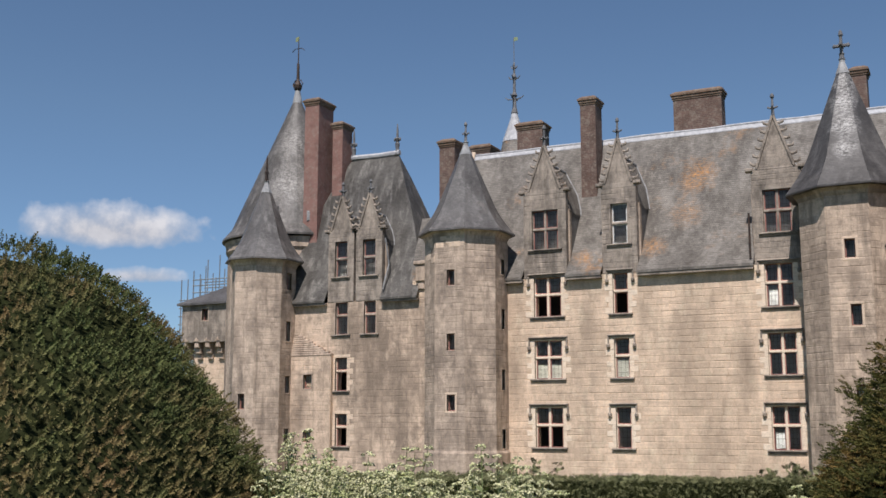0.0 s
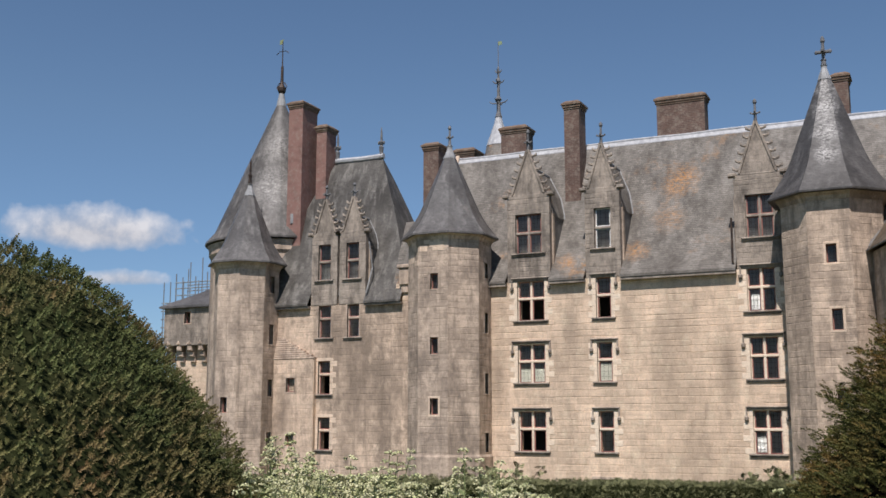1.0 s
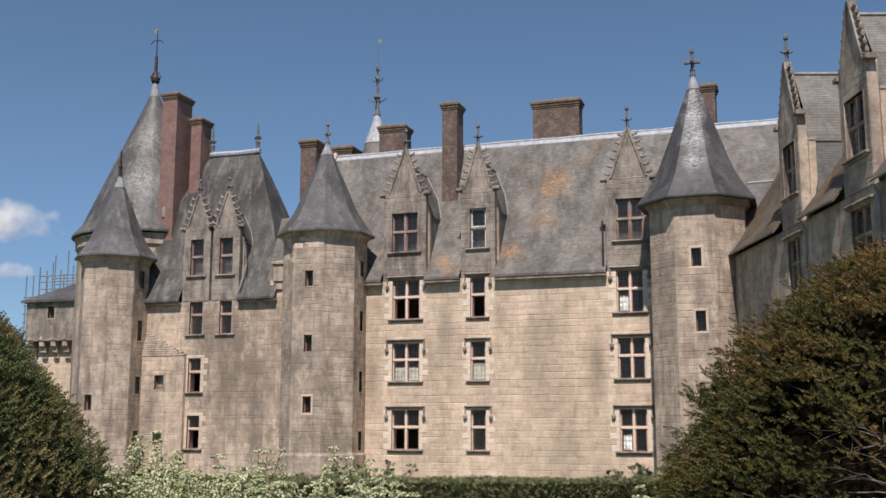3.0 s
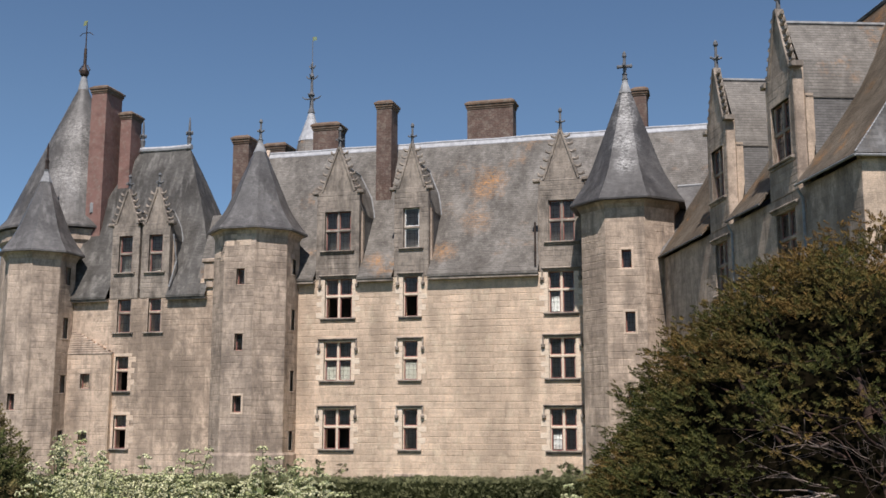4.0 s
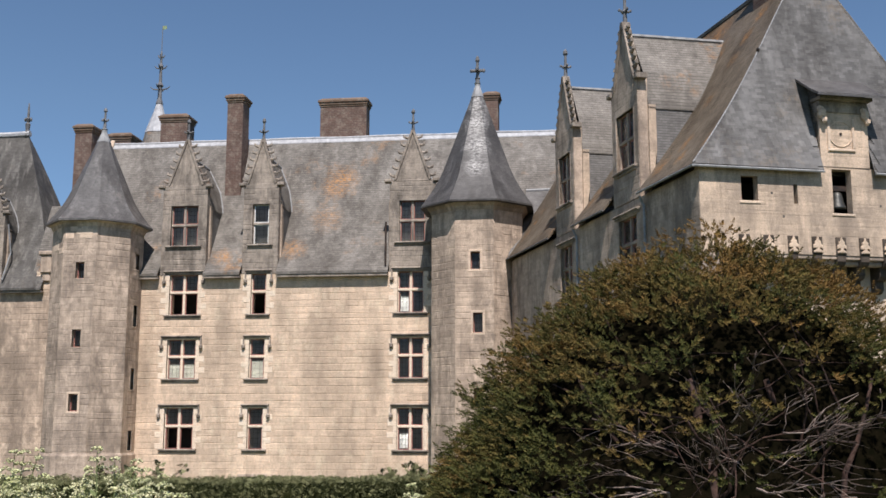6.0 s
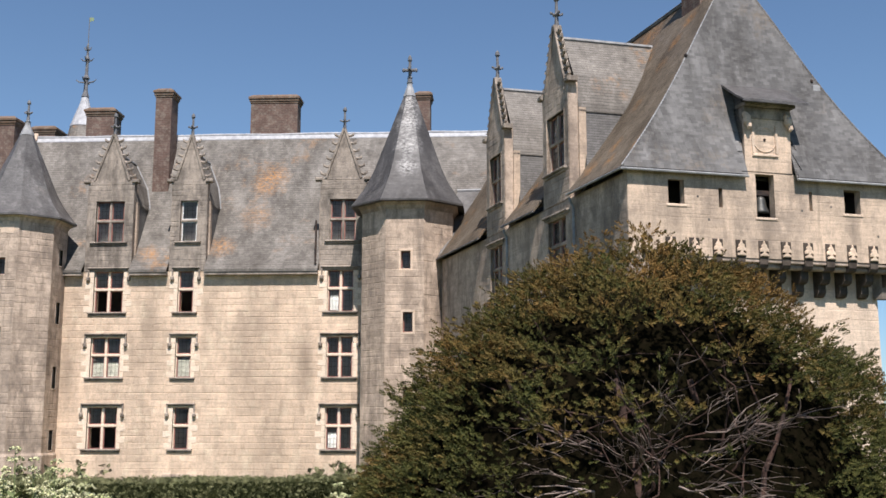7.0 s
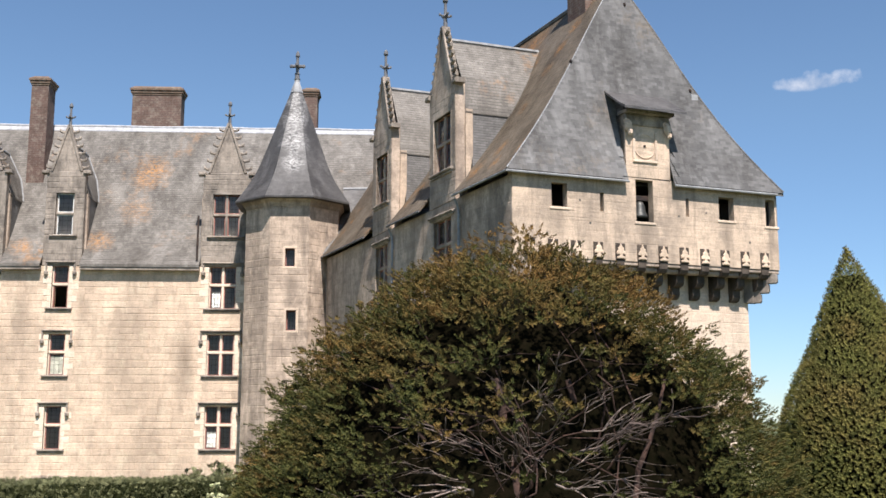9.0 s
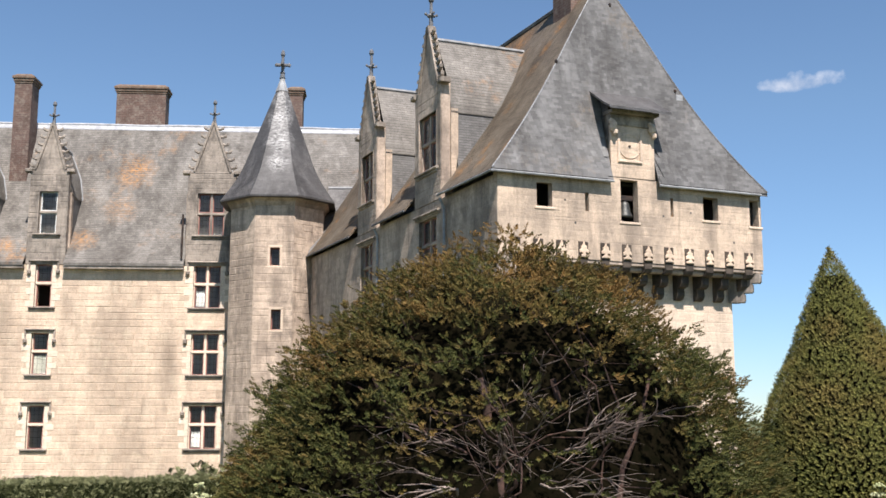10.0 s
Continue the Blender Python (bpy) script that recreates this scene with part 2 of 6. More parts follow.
def brick_material(name, a, b, joint, size):
    n = Nodes(name, rough=0.88, spec=0.2)
    t = n.t.nodes.new("ShaderNodeTexBrick")
    n.put(t.inputs["Vector"], n.uv())
    for k, v in (("Color1", a), ("Color2", b), ("Mortar", joint), ("Scale", 1.0), ("Mortar Size", 0.012), ("Brick Width", 0.24 * size), ("Row Height", 0.075 * size)):
        n.put(t.inputs[k], v)
    c = n.mix(n.math("MULTIPLY", n.noise(1.1, 6, 0.65, low=0.45, high=0.7), 0.65), t.outputs["Color"], tuple(v * 0.45 for v in a))
    c = n.mix(n.math("MULTIPLY", n.noise(3.5, 8, 0.75, low=0.50, high=0.68), 0.55), c, (0.33, 0.29, 0.235))
    return n.done(c, t.outputs["Fac"], 0.4, -0.01)


BRICK = brick_material("dark_brick", (0.160, 0.098, 0.078), (0.122, 0.08, 0.066), (0.19, 0.15, 0.12), 1.5)
RED_BRICK = brick_material("red_brick", (0.265, 0.145, 0.12), (0.24, 0.135, 0.112), (0.26, 0.155, 0.13), 1.0)


def plain_material(name, a, b, scale, rough=0.7, metal=0.0, bump=0.3):
    n = Nodes(name, rough, metal)
    c = n.mix(n.noise(scale, 5, 0.6, low=0.35, high=0.65), a, b)
    return n.done(c, n.noise(scale * 3), bump)


RED_WOOD = plain_material("red_painted_wood", (0.24, 0.095, 0.078), (0.32, 0.15, 0.12), 4)
WHITE_WOOD = plain_material("white_painted_wood", (0.75, 0.74, 0.70), (0.65, 0.63, 0.6), 4)
IRON = plain_material("rusty_iron", (0.035, 0.03, 0.028), (0.09, 0.06, 0.045), 6, 0.6, 0.5)
STEEL = plain_material("galvanised_steel", (0.30, 0.31, 0.32), (0.42, 0.42, 0.42), 5, 0.45, 0.7)
BRONZE = plain_material("bell_bronze", (0.06, 0.062, 0.058), (0.10, 0.095, 0.085), 5, 0.45, 0.6)
CLOTH = plain_material("white_curtain", (0.82, 0.82, 0.80), (0.72, 0.72, 0.70), 5, 0.9)
LACE = plain_material("green_grey_curtain", (0.42, 0.42, 0.36), (0.52, 0.51, 0.44), 9, 0.9)
BARK = plain_material("yew_bark", (0.028, 0.018, 0.014), (0.075, 0.041, 0.030), 9, 0.9, 0, 0.9)
DEAD_WOOD = plain_material("pale_dead_wood", (0.36, 0.285, 0.24), (0.22, 0.165, 0.14), 7, 0.85, 0, 0.6)
GREY_TWIG = plain_material("grey_dead_twigs", (0.16, 0.12, 0.10), (0.09, 0.065, 0.055), 7, 0.9, 0, 0.6)
# one dark colour for unlit rooms and holes, their shade included
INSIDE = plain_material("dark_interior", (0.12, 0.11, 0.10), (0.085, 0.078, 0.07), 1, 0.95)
GILT = plain_material("verdigris_copper", (0.25, 0.36, 0.22), (0.32, 0.30, 0.12), 5, 0.5, 0.4)


def glass_material():
    n = Nodes("old_window_glass", rough=0.3, spec=0.4)
    n.b.inputs["Transmission Weight"].default_value = 1.0
    n.b.inputs["IOR"].default_value = 1.42
    return n.done((0.82, 0.83, 0.80), n.noise(3, 3), 0.08)


GLASS = glass_material()


def leaf_material(name, dark, mid, tip, brown, much, patch, sunlit_top=None):
    n = Nodes(name, rough=0.68, spec=0.12)
    c = n.mix(n.noise(7, 4, low=0.35, high=0.65), dark, mid)
    c = n.mix(n.math("MULTIPLY", n.ramp(n.chance(), 0.5, 1.0), 0.38), c, tip)
    brown_and_sun = n.noise(patch, 6, 0.65)
    if sunlit_top:
        # more rusty growth and painted sunlit gold towards the top of the bush
        height = n.node("ShaderNodeSeparateXYZ", Vector=n.where()).outputs[2]
        brown_and_sun = n.math("ADD", brown_and_sun, n.ramp(height, *sunlit_top, -0.08, 0.065))
    c = n.mix(n.math("MULTIPLY", n.ramp(brown_and_sun, 0.46, 0.66), much), c, brown)
    n.b.inputs["Subsurface Weight"].default_value = 0.0
    return n.done(c)


YEW = leaf_material("yew_needles", (0.034, 0.042, 0.013), (0.080, 0.080, 0.022), (0.17, 0.145, 0.043), (0.24, 0.130, 0.042), 0.78, 1.6, (0.8, 3.4))
CLIPPED = leaf_material("clipped_yew", (0.060, 0.080, 0.028), (0.130, 0.148, 0.052), (0.19, 0.185, 0.072), (0.26, 0.15, 0.076), 0.85, 0.65)
CONE_YEW = leaf_material("cone_yew", (0.11, 0.115, 0.032), (0.20, 0.19, 0.052), (0.28, 0.25, 0.078), (0.27, 0.175, 0.06), 0.5, 1.2)
BOX_LEAF = leaf_material("box_leaves", (0.125, 0.135, 0.06), (0.215, 0.215, 0.105), (0.31, 0.295, 0.155), (0.18, 0.155, 0.075), 0.35, 1.4)
STALK = leaf_material("valerian_stalks", (0.09, 0.12, 0.045), (0.16, 0.19, 0.08), (0.24, 0.26, 0.13), (0.18, 0.18, 0.09), 0.3, 2)


def petal_material():
    n = Nodes("cream_white_florets", rough=0.7)
    c = n.mix(n.chance(), (0.50, 0.48, 0.27), (0.68, 0.65, 0.41))
    c = n.mix(n.noise(7, 3, low=0.42, high=0.66), c, (0.45, 0.48, 0.22))
    return n.done(c)


PETAL = petal_material()


def ground_material():
    n = Nodes("grass_ground", rough=0.95)
    c = n.mix(n.noise(0.6, 6, 0.65, low=0.35, high=0.65), (0.05, 0.075, 0.02), (0.11, 0.12, 0.045))
    c = n.mix(n.noise(20, 4, low=0.45, high=0.7), c, (0.09, 0.075, 0.045))
    return n.done(c, n.noise(30, 5), 0.8)


GRASS = ground_material()


def cloud_material(name, seed, cut, wide, high):
    """A far cloud sheet: an uneven bank of vapour, thick in the middle and torn at its edges."""
    n = Nodes(name, rough=1.0)
    p = n.t.nodes.new("ShaderNodeTexCoord").outputs["Object"]
    big = n.node("ShaderNodeTexNoise", Vector=n.node("ShaderNodeMapping", Vector=p, Location=(seed, seed, 0)).outputs[0], Scale=0.026, Detail=9.0, Roughness=0.55).outputs[0]
    s = n.node("ShaderNodeSeparateXYZ", Vector=p)
    x2 = n.math("POWER", n.math("DIVIDE", s.outputs[0], wide), 2.0)
    # heaped above, flat below
    z2 = n.math("ADD", n.math("POWER", n.math("DIVIDE", n.math("MAXIMUM", s.outputs[2], 0.0), high), 2.0), n.math("POWER", n.math("DIVIDE", n.math("MINIMUM", s.outputs[2], 0.0), high * 0.55), 2.0))
    body = n.math("SUBTRACT", 1.0, n.math("ADD", x2, z2))
    thick = n.math("ADD", body, n.math("MULTIPLY", n.math("SUBTRACT", big, 0.5), 2.1))
    alpha = n.ramp(thick, cut - 0.1, cut + 0.9)
    # grey base and white top: the cloud's shading is put into its glow
    shade = n.mix(n.ramp(n.math("ADD", n.math("DIVIDE", s.outputs[2], high * 1.6), n.math("MULTIPLY", n.math("SUBTRACT", big, 0.5), 2.0)), -0.5, 0.5), (0.50, 0.51, 0.55), (0.86, 0.85, 0.86))
    e = n.node("ShaderNodeEmission", Color=shade, Strength=0.85)
    clear = n.t.nodes.new("ShaderNodeBsdfTransparent")
    m = n.node("ShaderNodeMixShader", Fac=alpha)
    n.t.links.new(clear.outputs[0], m.inputs[1])
    n.t.links.new(e.outputs[0], m.inputs[2])
    n.t.links.new(m.outputs[0], n.t.nodes["Material Output"].inputs[0])
    return n.m


# ---- mesh helpers ----
class Geo:
    """Vertices and faces of one part, in world metres."""

    def __init__(self):
        self.v, self.f = [], []

    def add(self, verts, faces, m=None):
        k = len(self.v)
        self.v += [tuple(m @ Vector(p)) for p in verts] if m is not None else [tuple(p) for p in verts]
        self.f += [tuple(i + k for i in f) for f in faces]
        return self

    def box(self, x0, x1, y0, y1, z0, z1, m=None):
        p = [(x, y, z) for x in (x0, x1) for y in (y0, y1) for z in (z0, z1)]
        return self.add(p, [(0, 4, 5, 1), (4, 6, 7, 5), (6, 2, 3, 7), (2, 0, 1, 3), (1, 5, 7, 3), (0, 2, 6, 4)], m)

    def block(self, x0, x1, y0, y1, z0, z1, c, m=None, cx=None, cd=None):
        """A box with its front edges (towards -y) chamfered by c, its upright ones by cx, cd deep."""
        cx, cd = c if cx is None else cx, c if cd is None else cd
        b = [(x0, y1, z0), (x1, y1, z0), (x1, y1, z1), (x0, y1, z1)]
        k = [(x0, y0 + cd, z0), (x1, y0 + cd, z0), (x1, y0 + cd, z1), (x0, y0 + cd, z1)]
        t = [(x0 + cx, y0, z0 + c), (x1 - cx, y0, z0 + c), (x1 - cx, y0, z1 - c), (x0 + cx, y0, z1 - c)]
        f = [(8, 9, 10, 11)] + [(a, (a + 1) % 4, 4 + (a + 1) % 4, 4 + a) for a in range(4)] + [(4 + a, 4 + (a + 1) % 4, 8 + (a + 1) % 4, 8 + a) for a in range(4)]
        return self.add(b + k + t, f, m)

    def loft(self, rings, m=None, cap=(True, True), close=True):
        n, p, f = len(rings[0]), [q for ring in rings for q in ring], []
        for i in range(len(rings) - 1):
            for j in range(n if close else n - 1):
                a, b = i * n + j, i * n + (j + 1) % n
                f.append((a, b, b + n, a + n))
        if cap[0]:
            f.append(tuple(reversed(range(n))))
        if cap[1]:
            f.append(tuple(range((len(rings) - 1) * n, len(rings) * n)))
        return self.add(p, f, m)

    def lathe(self, profile, n=12, m=None, turn=0.0, cap=(True, True)):
        return self.loft([[(r * math.cos(turn + math.tau * j / n), r * math.sin(turn + math.tau * j / n), z) for j in range(n)] for r, z in profile], m, cap)

    def prism(self, outline, y0, y1, m=None):
        """An outline of (x, z), anticlockwise seen from the front, from y0 back to y1."""
        return self.loft([[(x, y1, z) for x, z in outline], [(x, y0, z) for x, z in outline]], m)

    def tube(self, points, radii, n=6, m=None):
        pts = [Vector(p) for p in points]
        rings = []
        for i, p in enumerate(pts):
            d = (pts[min(i + 1, len(pts) - 1)] - pts[max(i - 1, 0)]).normalized()
            a = d.cross(Vector((0.31, 0.17, 0.93))).normalized()
            b = d.cross(a)
            r = radii[i] if isinstance(radii, (list, tuple)) else radii
            rings.append([tuple(p + (a * math.cos(math.tau * j / n) + b * math.sin(math.tau * j / n)) * r) for j in range(n)])
        return self.loft(rings, m)

    def lump(self, x, y, z, rx, ry, rz, m=None):
        rings = [[(x + rx * s * math.cos(math.tau * j / 6), y + ry * s * math.sin(math.tau * j / 6), z + rz * c) for j in range(6)] for s, c in ((0.15, -1), (0.85, -0.45), (0.9, 0.35), (0.15, 1))]
        return self.loft(rings, m)


def mesh_of(name, g, material, smooth=False):
    me = bpy.data.meshes.new(name)
    me.from_pydata(g.v, [], g.f)
    me.materials.append(material)
    n = len(me.polygons)
    normal = np.zeros(n * 3)
    me.polygons.foreach_get("normal", normal)
    normal = normal.reshape(-1, 3)
    total = np.zeros(n, int)
    me.polygons.foreach_get("loop_total", total)
    index = np.zeros(len(me.loops), int)
    me.loops.foreach_get("vertex_index", index)
    co = np.array(g.v).reshape(-1, 3)[index]
    nl = np.repeat(normal, total, axis=0)
    flat = np.abs(nl[:, 2]) > 0.97
    u = np.stack([-nl[:, 1], nl[:, 0], np.zeros(len(nl))], 1)
    u[flat] = (1, 0, 0)
    u /= np.linalg.norm(u, axis=1)[:, None] + 1e-9
    v = np.cross(nl, u)
    uv = np.stack([(co * u).sum(1), (co * v).sum(1)], 1)
    layer = me.uv_layers.new(name="UVMap")
    layer.data.foreach_set("uv", uv.astype(np.float32).ravel())
    if smooth:
        me.polygons.foreach_set("use_smooth", np.ones(n, bool))
    me.update()
    return me


def part(name, g, material, parent, label="", smooth=False, kind=""):
    """ONE mesh object under a thing (an Empty) or under a part."""
    ob = new(name, mesh_of(name, g, material, smooth))
    if parent is not None:
        ob.parent = parent
        if parent.type == "EMPTY":
            ob.matrix_parent_inverse = Matrix.Translation(parent.location).inverted()
    return tagged(ob, label, kind=kind)


def thing(name, at, label, category, group="", kind=""):
    ob = new(name)
    ob.location = at
    return tagged(ob, label, category, group, kind)


def turned(x, y, degrees, z=0.0):
    return pose(x, y, z, 0, 0, degrees)


# ---- masonry ----
RNG = random.Random(7)


def clear_spans(a, b, z0, z1, openings):
    spans = [(a, b)]
    for u0, u1, o0, o1 in openings:
        if z1 <= o0 + 0.03 or z0 >= o1 - 0.03:
            continue
        spans = [s for x, y in spans for s in ((x, min(y, u0)), (max(x, u1), y)) if s[1] - s[0] > 0.04]
    return spans


def courses(a, b, z0, z1, openings, high=0.32, long=(0.45, 0.95)):
    """Blocks of coursed masonry (u0, u1, z0, z1) that leave the openings free."""
    out, z = [], z0
    cuts = sorted({o for q in openings for o in q[2:] if z0 < o < z1})
    while z < z1 - 0.05:
        h = high * RNG.uniform(0.9, 1.12)
        top = min(z + h, z1)
        for c in cuts:
            if z + 0.12 < c < top + 0.12:
                top = c
                break
        for x, y in clear_spans(a, b, z, top, openings):
            u = x
            while u < y - 0.02:
                w = RNG.uniform(*long)
                e = y if y - u - w < 0.25 else u + w
                out.append((u, e, z, top))
                u = e
        z = top
    return out


def wall_core(m, u0, u1, z0, z1, openings, thick):
    """The wall behind the facing: front, back and reveals, with the openings right through."""
    g = Geo()
    us = sorted({u0, u1, *[min(max(o, u0), u1) for q in openings for o in q[:2]]})
    zs = sorted({z0, z1, *[min(max(o, z0), z1) for q in openings for o in q[2:]]})
    hole = lambda u, z: any(q[0] < u < q[1] and q[2] < z < q[3] for q in openings)
    for a, b in zip(us, us[1:]):
        for c, d in zip(zs, zs[1:]):
            if not hole((a + b) / 2, (c + d) / 2):
                for y, order in ((0.0, (0, 1, 2, 3)), (thick, (3, 2, 1, 0))):
                    p = [(a, y, c), (b, y, c), (b, y, d), (a, y, d)]
                    g.add(p, [order], m)
    for a, b, c, d in [*openings, (u0, u1, z0, z1)]:
        q = [(a, c), (b, c), (b, d), (a, d)]
        for i in range(4):
            (ua, za), (ub, zb) = q[i], q[(i + 1) % 4]
            g.add([(ua, 0, za), (ub, 0, zb), (ub, thick, zb), (ua, thick, za)], [(0, 1, 2, 3)], m)
    return g


BLOCKS = {}


def single_stone(m, q, material, parent):
    """One facing block as an object of its own, on one of a few shared meshes."""
    u0, u1, z0, z1 = q
    kind = (round((u1 - u0) * 5), RNG.randrange(2))
    if kind not in BLOCKS:
        BLOCKS[kind] = mesh_of("stone", Geo().block(-0.5, 0.5, -0.016 - 0.005 * kind[1], 0.05, -0.5, 0.5, 0.06 + 0.03 * kind[1], None, 0.015, 0.014 + 0.007 * kind[1]), material)
    ob = new("stone", BLOCKS[kind])
    ob.parent = parent
    ob.matrix_basis = m @ Matrix.Translation(((u0 + u1) / 2, 0, (z0 + z1) / 2)) @ Matrix.Diagonal((u1 - u0, 1, z1 - z0, 1))


def masonry(name, parent, m, u0, u1, z0, z1, openings=(), stone=STONE, thick=0.7, high=0.32, single=None, label="", long=(0.45, 0.95), beds=1.0):
    wall = part(name, wall_core(m, u0, u1, z0, z1, openings, thick), stone, parent, label)
    g = Geo()
    for q in courses(u0, u1, z0, z1, openings, high, long):
        if single and single[0] < q[0] and q[1] < single[1] and single[2] < q[2] and q[3] < single[3]:
            STONES.append((m, q, stone, wall))
            continue
        worn = RNG.uniform(0.010, 0.030)
        g.block(q[0], q[1], -RNG.uniform(0.014, 0.020), 0.03, q[2], q[3], worn * 1.4, m, worn * 0.5, worn * beds * RNG.uniform(0.20, 0.75))
    part("stone_facing", g, stone, wall, kind="stuff")
    return wall


STONES = []


# ---- windows and ornament ----
def pane_light(window, m, a, b, c, d, y, frame_mat=RED_WOOD, glazed=True):
    """One light: a slim wooden casement with its pane."""
    g, w = Geo(), 0.055
    g.box(a, a + w, y, y + 0.05, c, d, m).box(b - w, b, y, y + 0.05, c, d, m).box(a + w, b - w, y, y + 0.05, c, c + w, m).box(a + w, b - w, y, y + 0.05, d - w, d, m)
    if not glazed:
        return part("casement", g, frame_mat, window)
    part("casement", g, frame_mat, window)
    p = part("pane", Geo().box(a + w, b - w, y + 0.02, y + 0.028, c + w, d - w, m), GLASS, window)
    p.visible_shadow = False
    bars = Geo()
    for i in range(1, 3):
        x = a + (b - a) * i / 3
        bars.box(x - 0.005, x + 0.005, y + 0.012, y + 0.032, c + w, d - w, m)
    for i in range(1, 4):
        z = c + (d - c) * i / 4
        bars.box(a + w, b - w, y + 0.010, y + 0.030, z - 0.005, z + 0.005, m)
    part("glazing_lattice", bars, IRON, window)


def cross_window(parent, m, u0, u1, z0, z1, mullion=True, split=0.56, hood=True, quoins=True, sill=True, stone=WHITE_STONE, open_low=False, curtain=None, wood=RED_WOOD, bosses=True):
    """A stone cross window: surround, mullion, transom, casements, panes, sill and hood mould."""
    y, g = 0.17, Geo()
    if quoins:
        n = max(3, round((z1 - z0 + 0.2) / 0.36))
        for side in (-1, 1):
            for i in range(n):
                a, b = z0 + (z1 - z0) * i / n, z0 + (z1 - z0) * (i + 1) / n
                w = (0.22 if (i + (side > 0)) % 2 else 0.50) * RNG.uniform(0.9, 1.1)
                e = u0 if side < 0 else u1
                g.block(min(e, e + side * w), max(e, e + side * w), -0.030, 0.12, a + 0.006, b - 0.006, 0.012, m)
        g.block(u0 - 0.25, u1 + 0.25, -0.030, 0.12, z1 + 0.006, z1 + 0.20, 0.012, m)
    else:
        g.block(u0 - 0.10, u0, -0.028, 0.12, z0, z1 + 0.1, 0.02, m).block(u1, u1 + 0.10, -0.028, 0.12, z0, z1 + 0.1, 0.02, m)
        g.block(u0, u1, -0.028, 0.12, z1, z1 + 0.1, 0.02, m)
    # splayed inner jambs
    for a, b in ((u0, u0 + 0.06), (u1 - 0.06, u1)):
        g.box(a, b, 0.13, y + 0.12, z0, z1, m)
    window = part("window", g, stone, parent, "stone cross window with dark panes")
    zt, um = z0 + (z1 - z0) * split, (u0 + u1) / 2
    if mullion:
        part("mullion", Geo().prism([(um - 0.065, z0), (um + 0.065, z0), (um + 0.065, z1), (um - 0.065, z1)], 0.10, y + 0.14, m), stone, window)
    part("transom", Geo().block(u0, u1, 0.09, y + 0.14, zt - 0.07, zt + 0.07, 0.02, m), stone, window)
    lights = [(u0 + 0.06, um - 0.065), (um + 0.065, u1 - 0.06)] if mullion else [(u0 + 0.06, u1 - 0.06)]
    for a, b in lights:
        pane_light(window, m, a, b, zt + 0.07, z1, y, wood)
        pane_light(window, m, a, b, z0, zt - 0.07, y, wood, glazed=not open_low)
    if sill:
        s = Geo().block(u0 - 0.26, u1 + 0.26, -0.16, 0.25, z0 - 0.10, z0 - 0.0, 0.03, m).block(u0 - 0.20, u1 + 0.20, -0.09, 0.2, z0 - 0.20, z0 - 0.10, 0.03, m)
        part("sill", s, OLD_STONE, window)
    if hood:
        h = Geo().block(u0 - 0.36, u1 + 0.36, -0.17, 0.1, z1 + 0.14, z1 + 0.24, 0.04, m).block(u0 - 0.30, u1 + 0.30, -0.10, 0.1, z1 + 0.06, z1 + 0.14, 0.03, m)
        for e in ((u0 - 0.36, u1 + 0.28) if bosses else ()):
            h.box(e, e + 0.08, -0.12, 0.05, z1 - 0.30, z1 + 0.14, m)
            h.lump(e + 0.04, -0.10, z1 - 0.42, 0.13, 0.13, 0.17, m)
        part("hood_mould", h, OLD_STONE, window)
    for k, (a, b) in enumerate(lights):
        if curtain == "white" and k == 0:
            c = Geo()
            for i in range(3):
                w = (b - a - 0.16) / 3
                c.loft([[(a + 0.1 + w * i + w * f, y + 0.055 + 0.015 * math.sin(9 * f + z), z0 + 0.08 + (zt - z0) * 0.62 * z + 0.05 * math.sin(4 * f)) for f in (0, 0.3, 0.6, 0.85)] for z in (0, 0.5, 1)], m, (False, False), False)
            part("curtain", c, CLOTH, window, "folded white cloth behind the panes")
        if curtain == "lace":
            c = Geo()
            c.loft([[(a + (b - a) * f, y + 0.07 + 0.02 * math.sin(40 * f), z0 + (zt - z0) * z) for f in [i / 16 for i in range(17)]] for z in (0, 0.75 + 0.1 * math.cos(um))], m, (False, False), False)
            part("curtain", c, LACE, window, "greenish lace half curtain")
    return window


def slit_window(parent, m, u0, u1, z0, z1, pale=False, lattice=True):
    """A small plain opening with a flush stone surround and a leaded pane deep inside."""
    g = Geo()
    t = 0.12 if pale else 0.09
    g.block(u0 - t, u1 + t, -0.03, 0.1, z1, z1 + t, 0.012, m).block(u0 - t, u1 + t, -0.03, 0.1, z0 - t, z0, 0.012, m)
    g.block(u0 - t, u0, -0.029, 0.1, z0, z1, 0.012, m).block(u1, u1 + t, -0.029, 0.1, z0, z1, 0.012, m)
    window = part("window", g, PALE_STONE if pale else GREY_STONE, parent)
    if lattice:
        pane_light(window, m, u0, u1, z0, z1, 0.26)
    return window


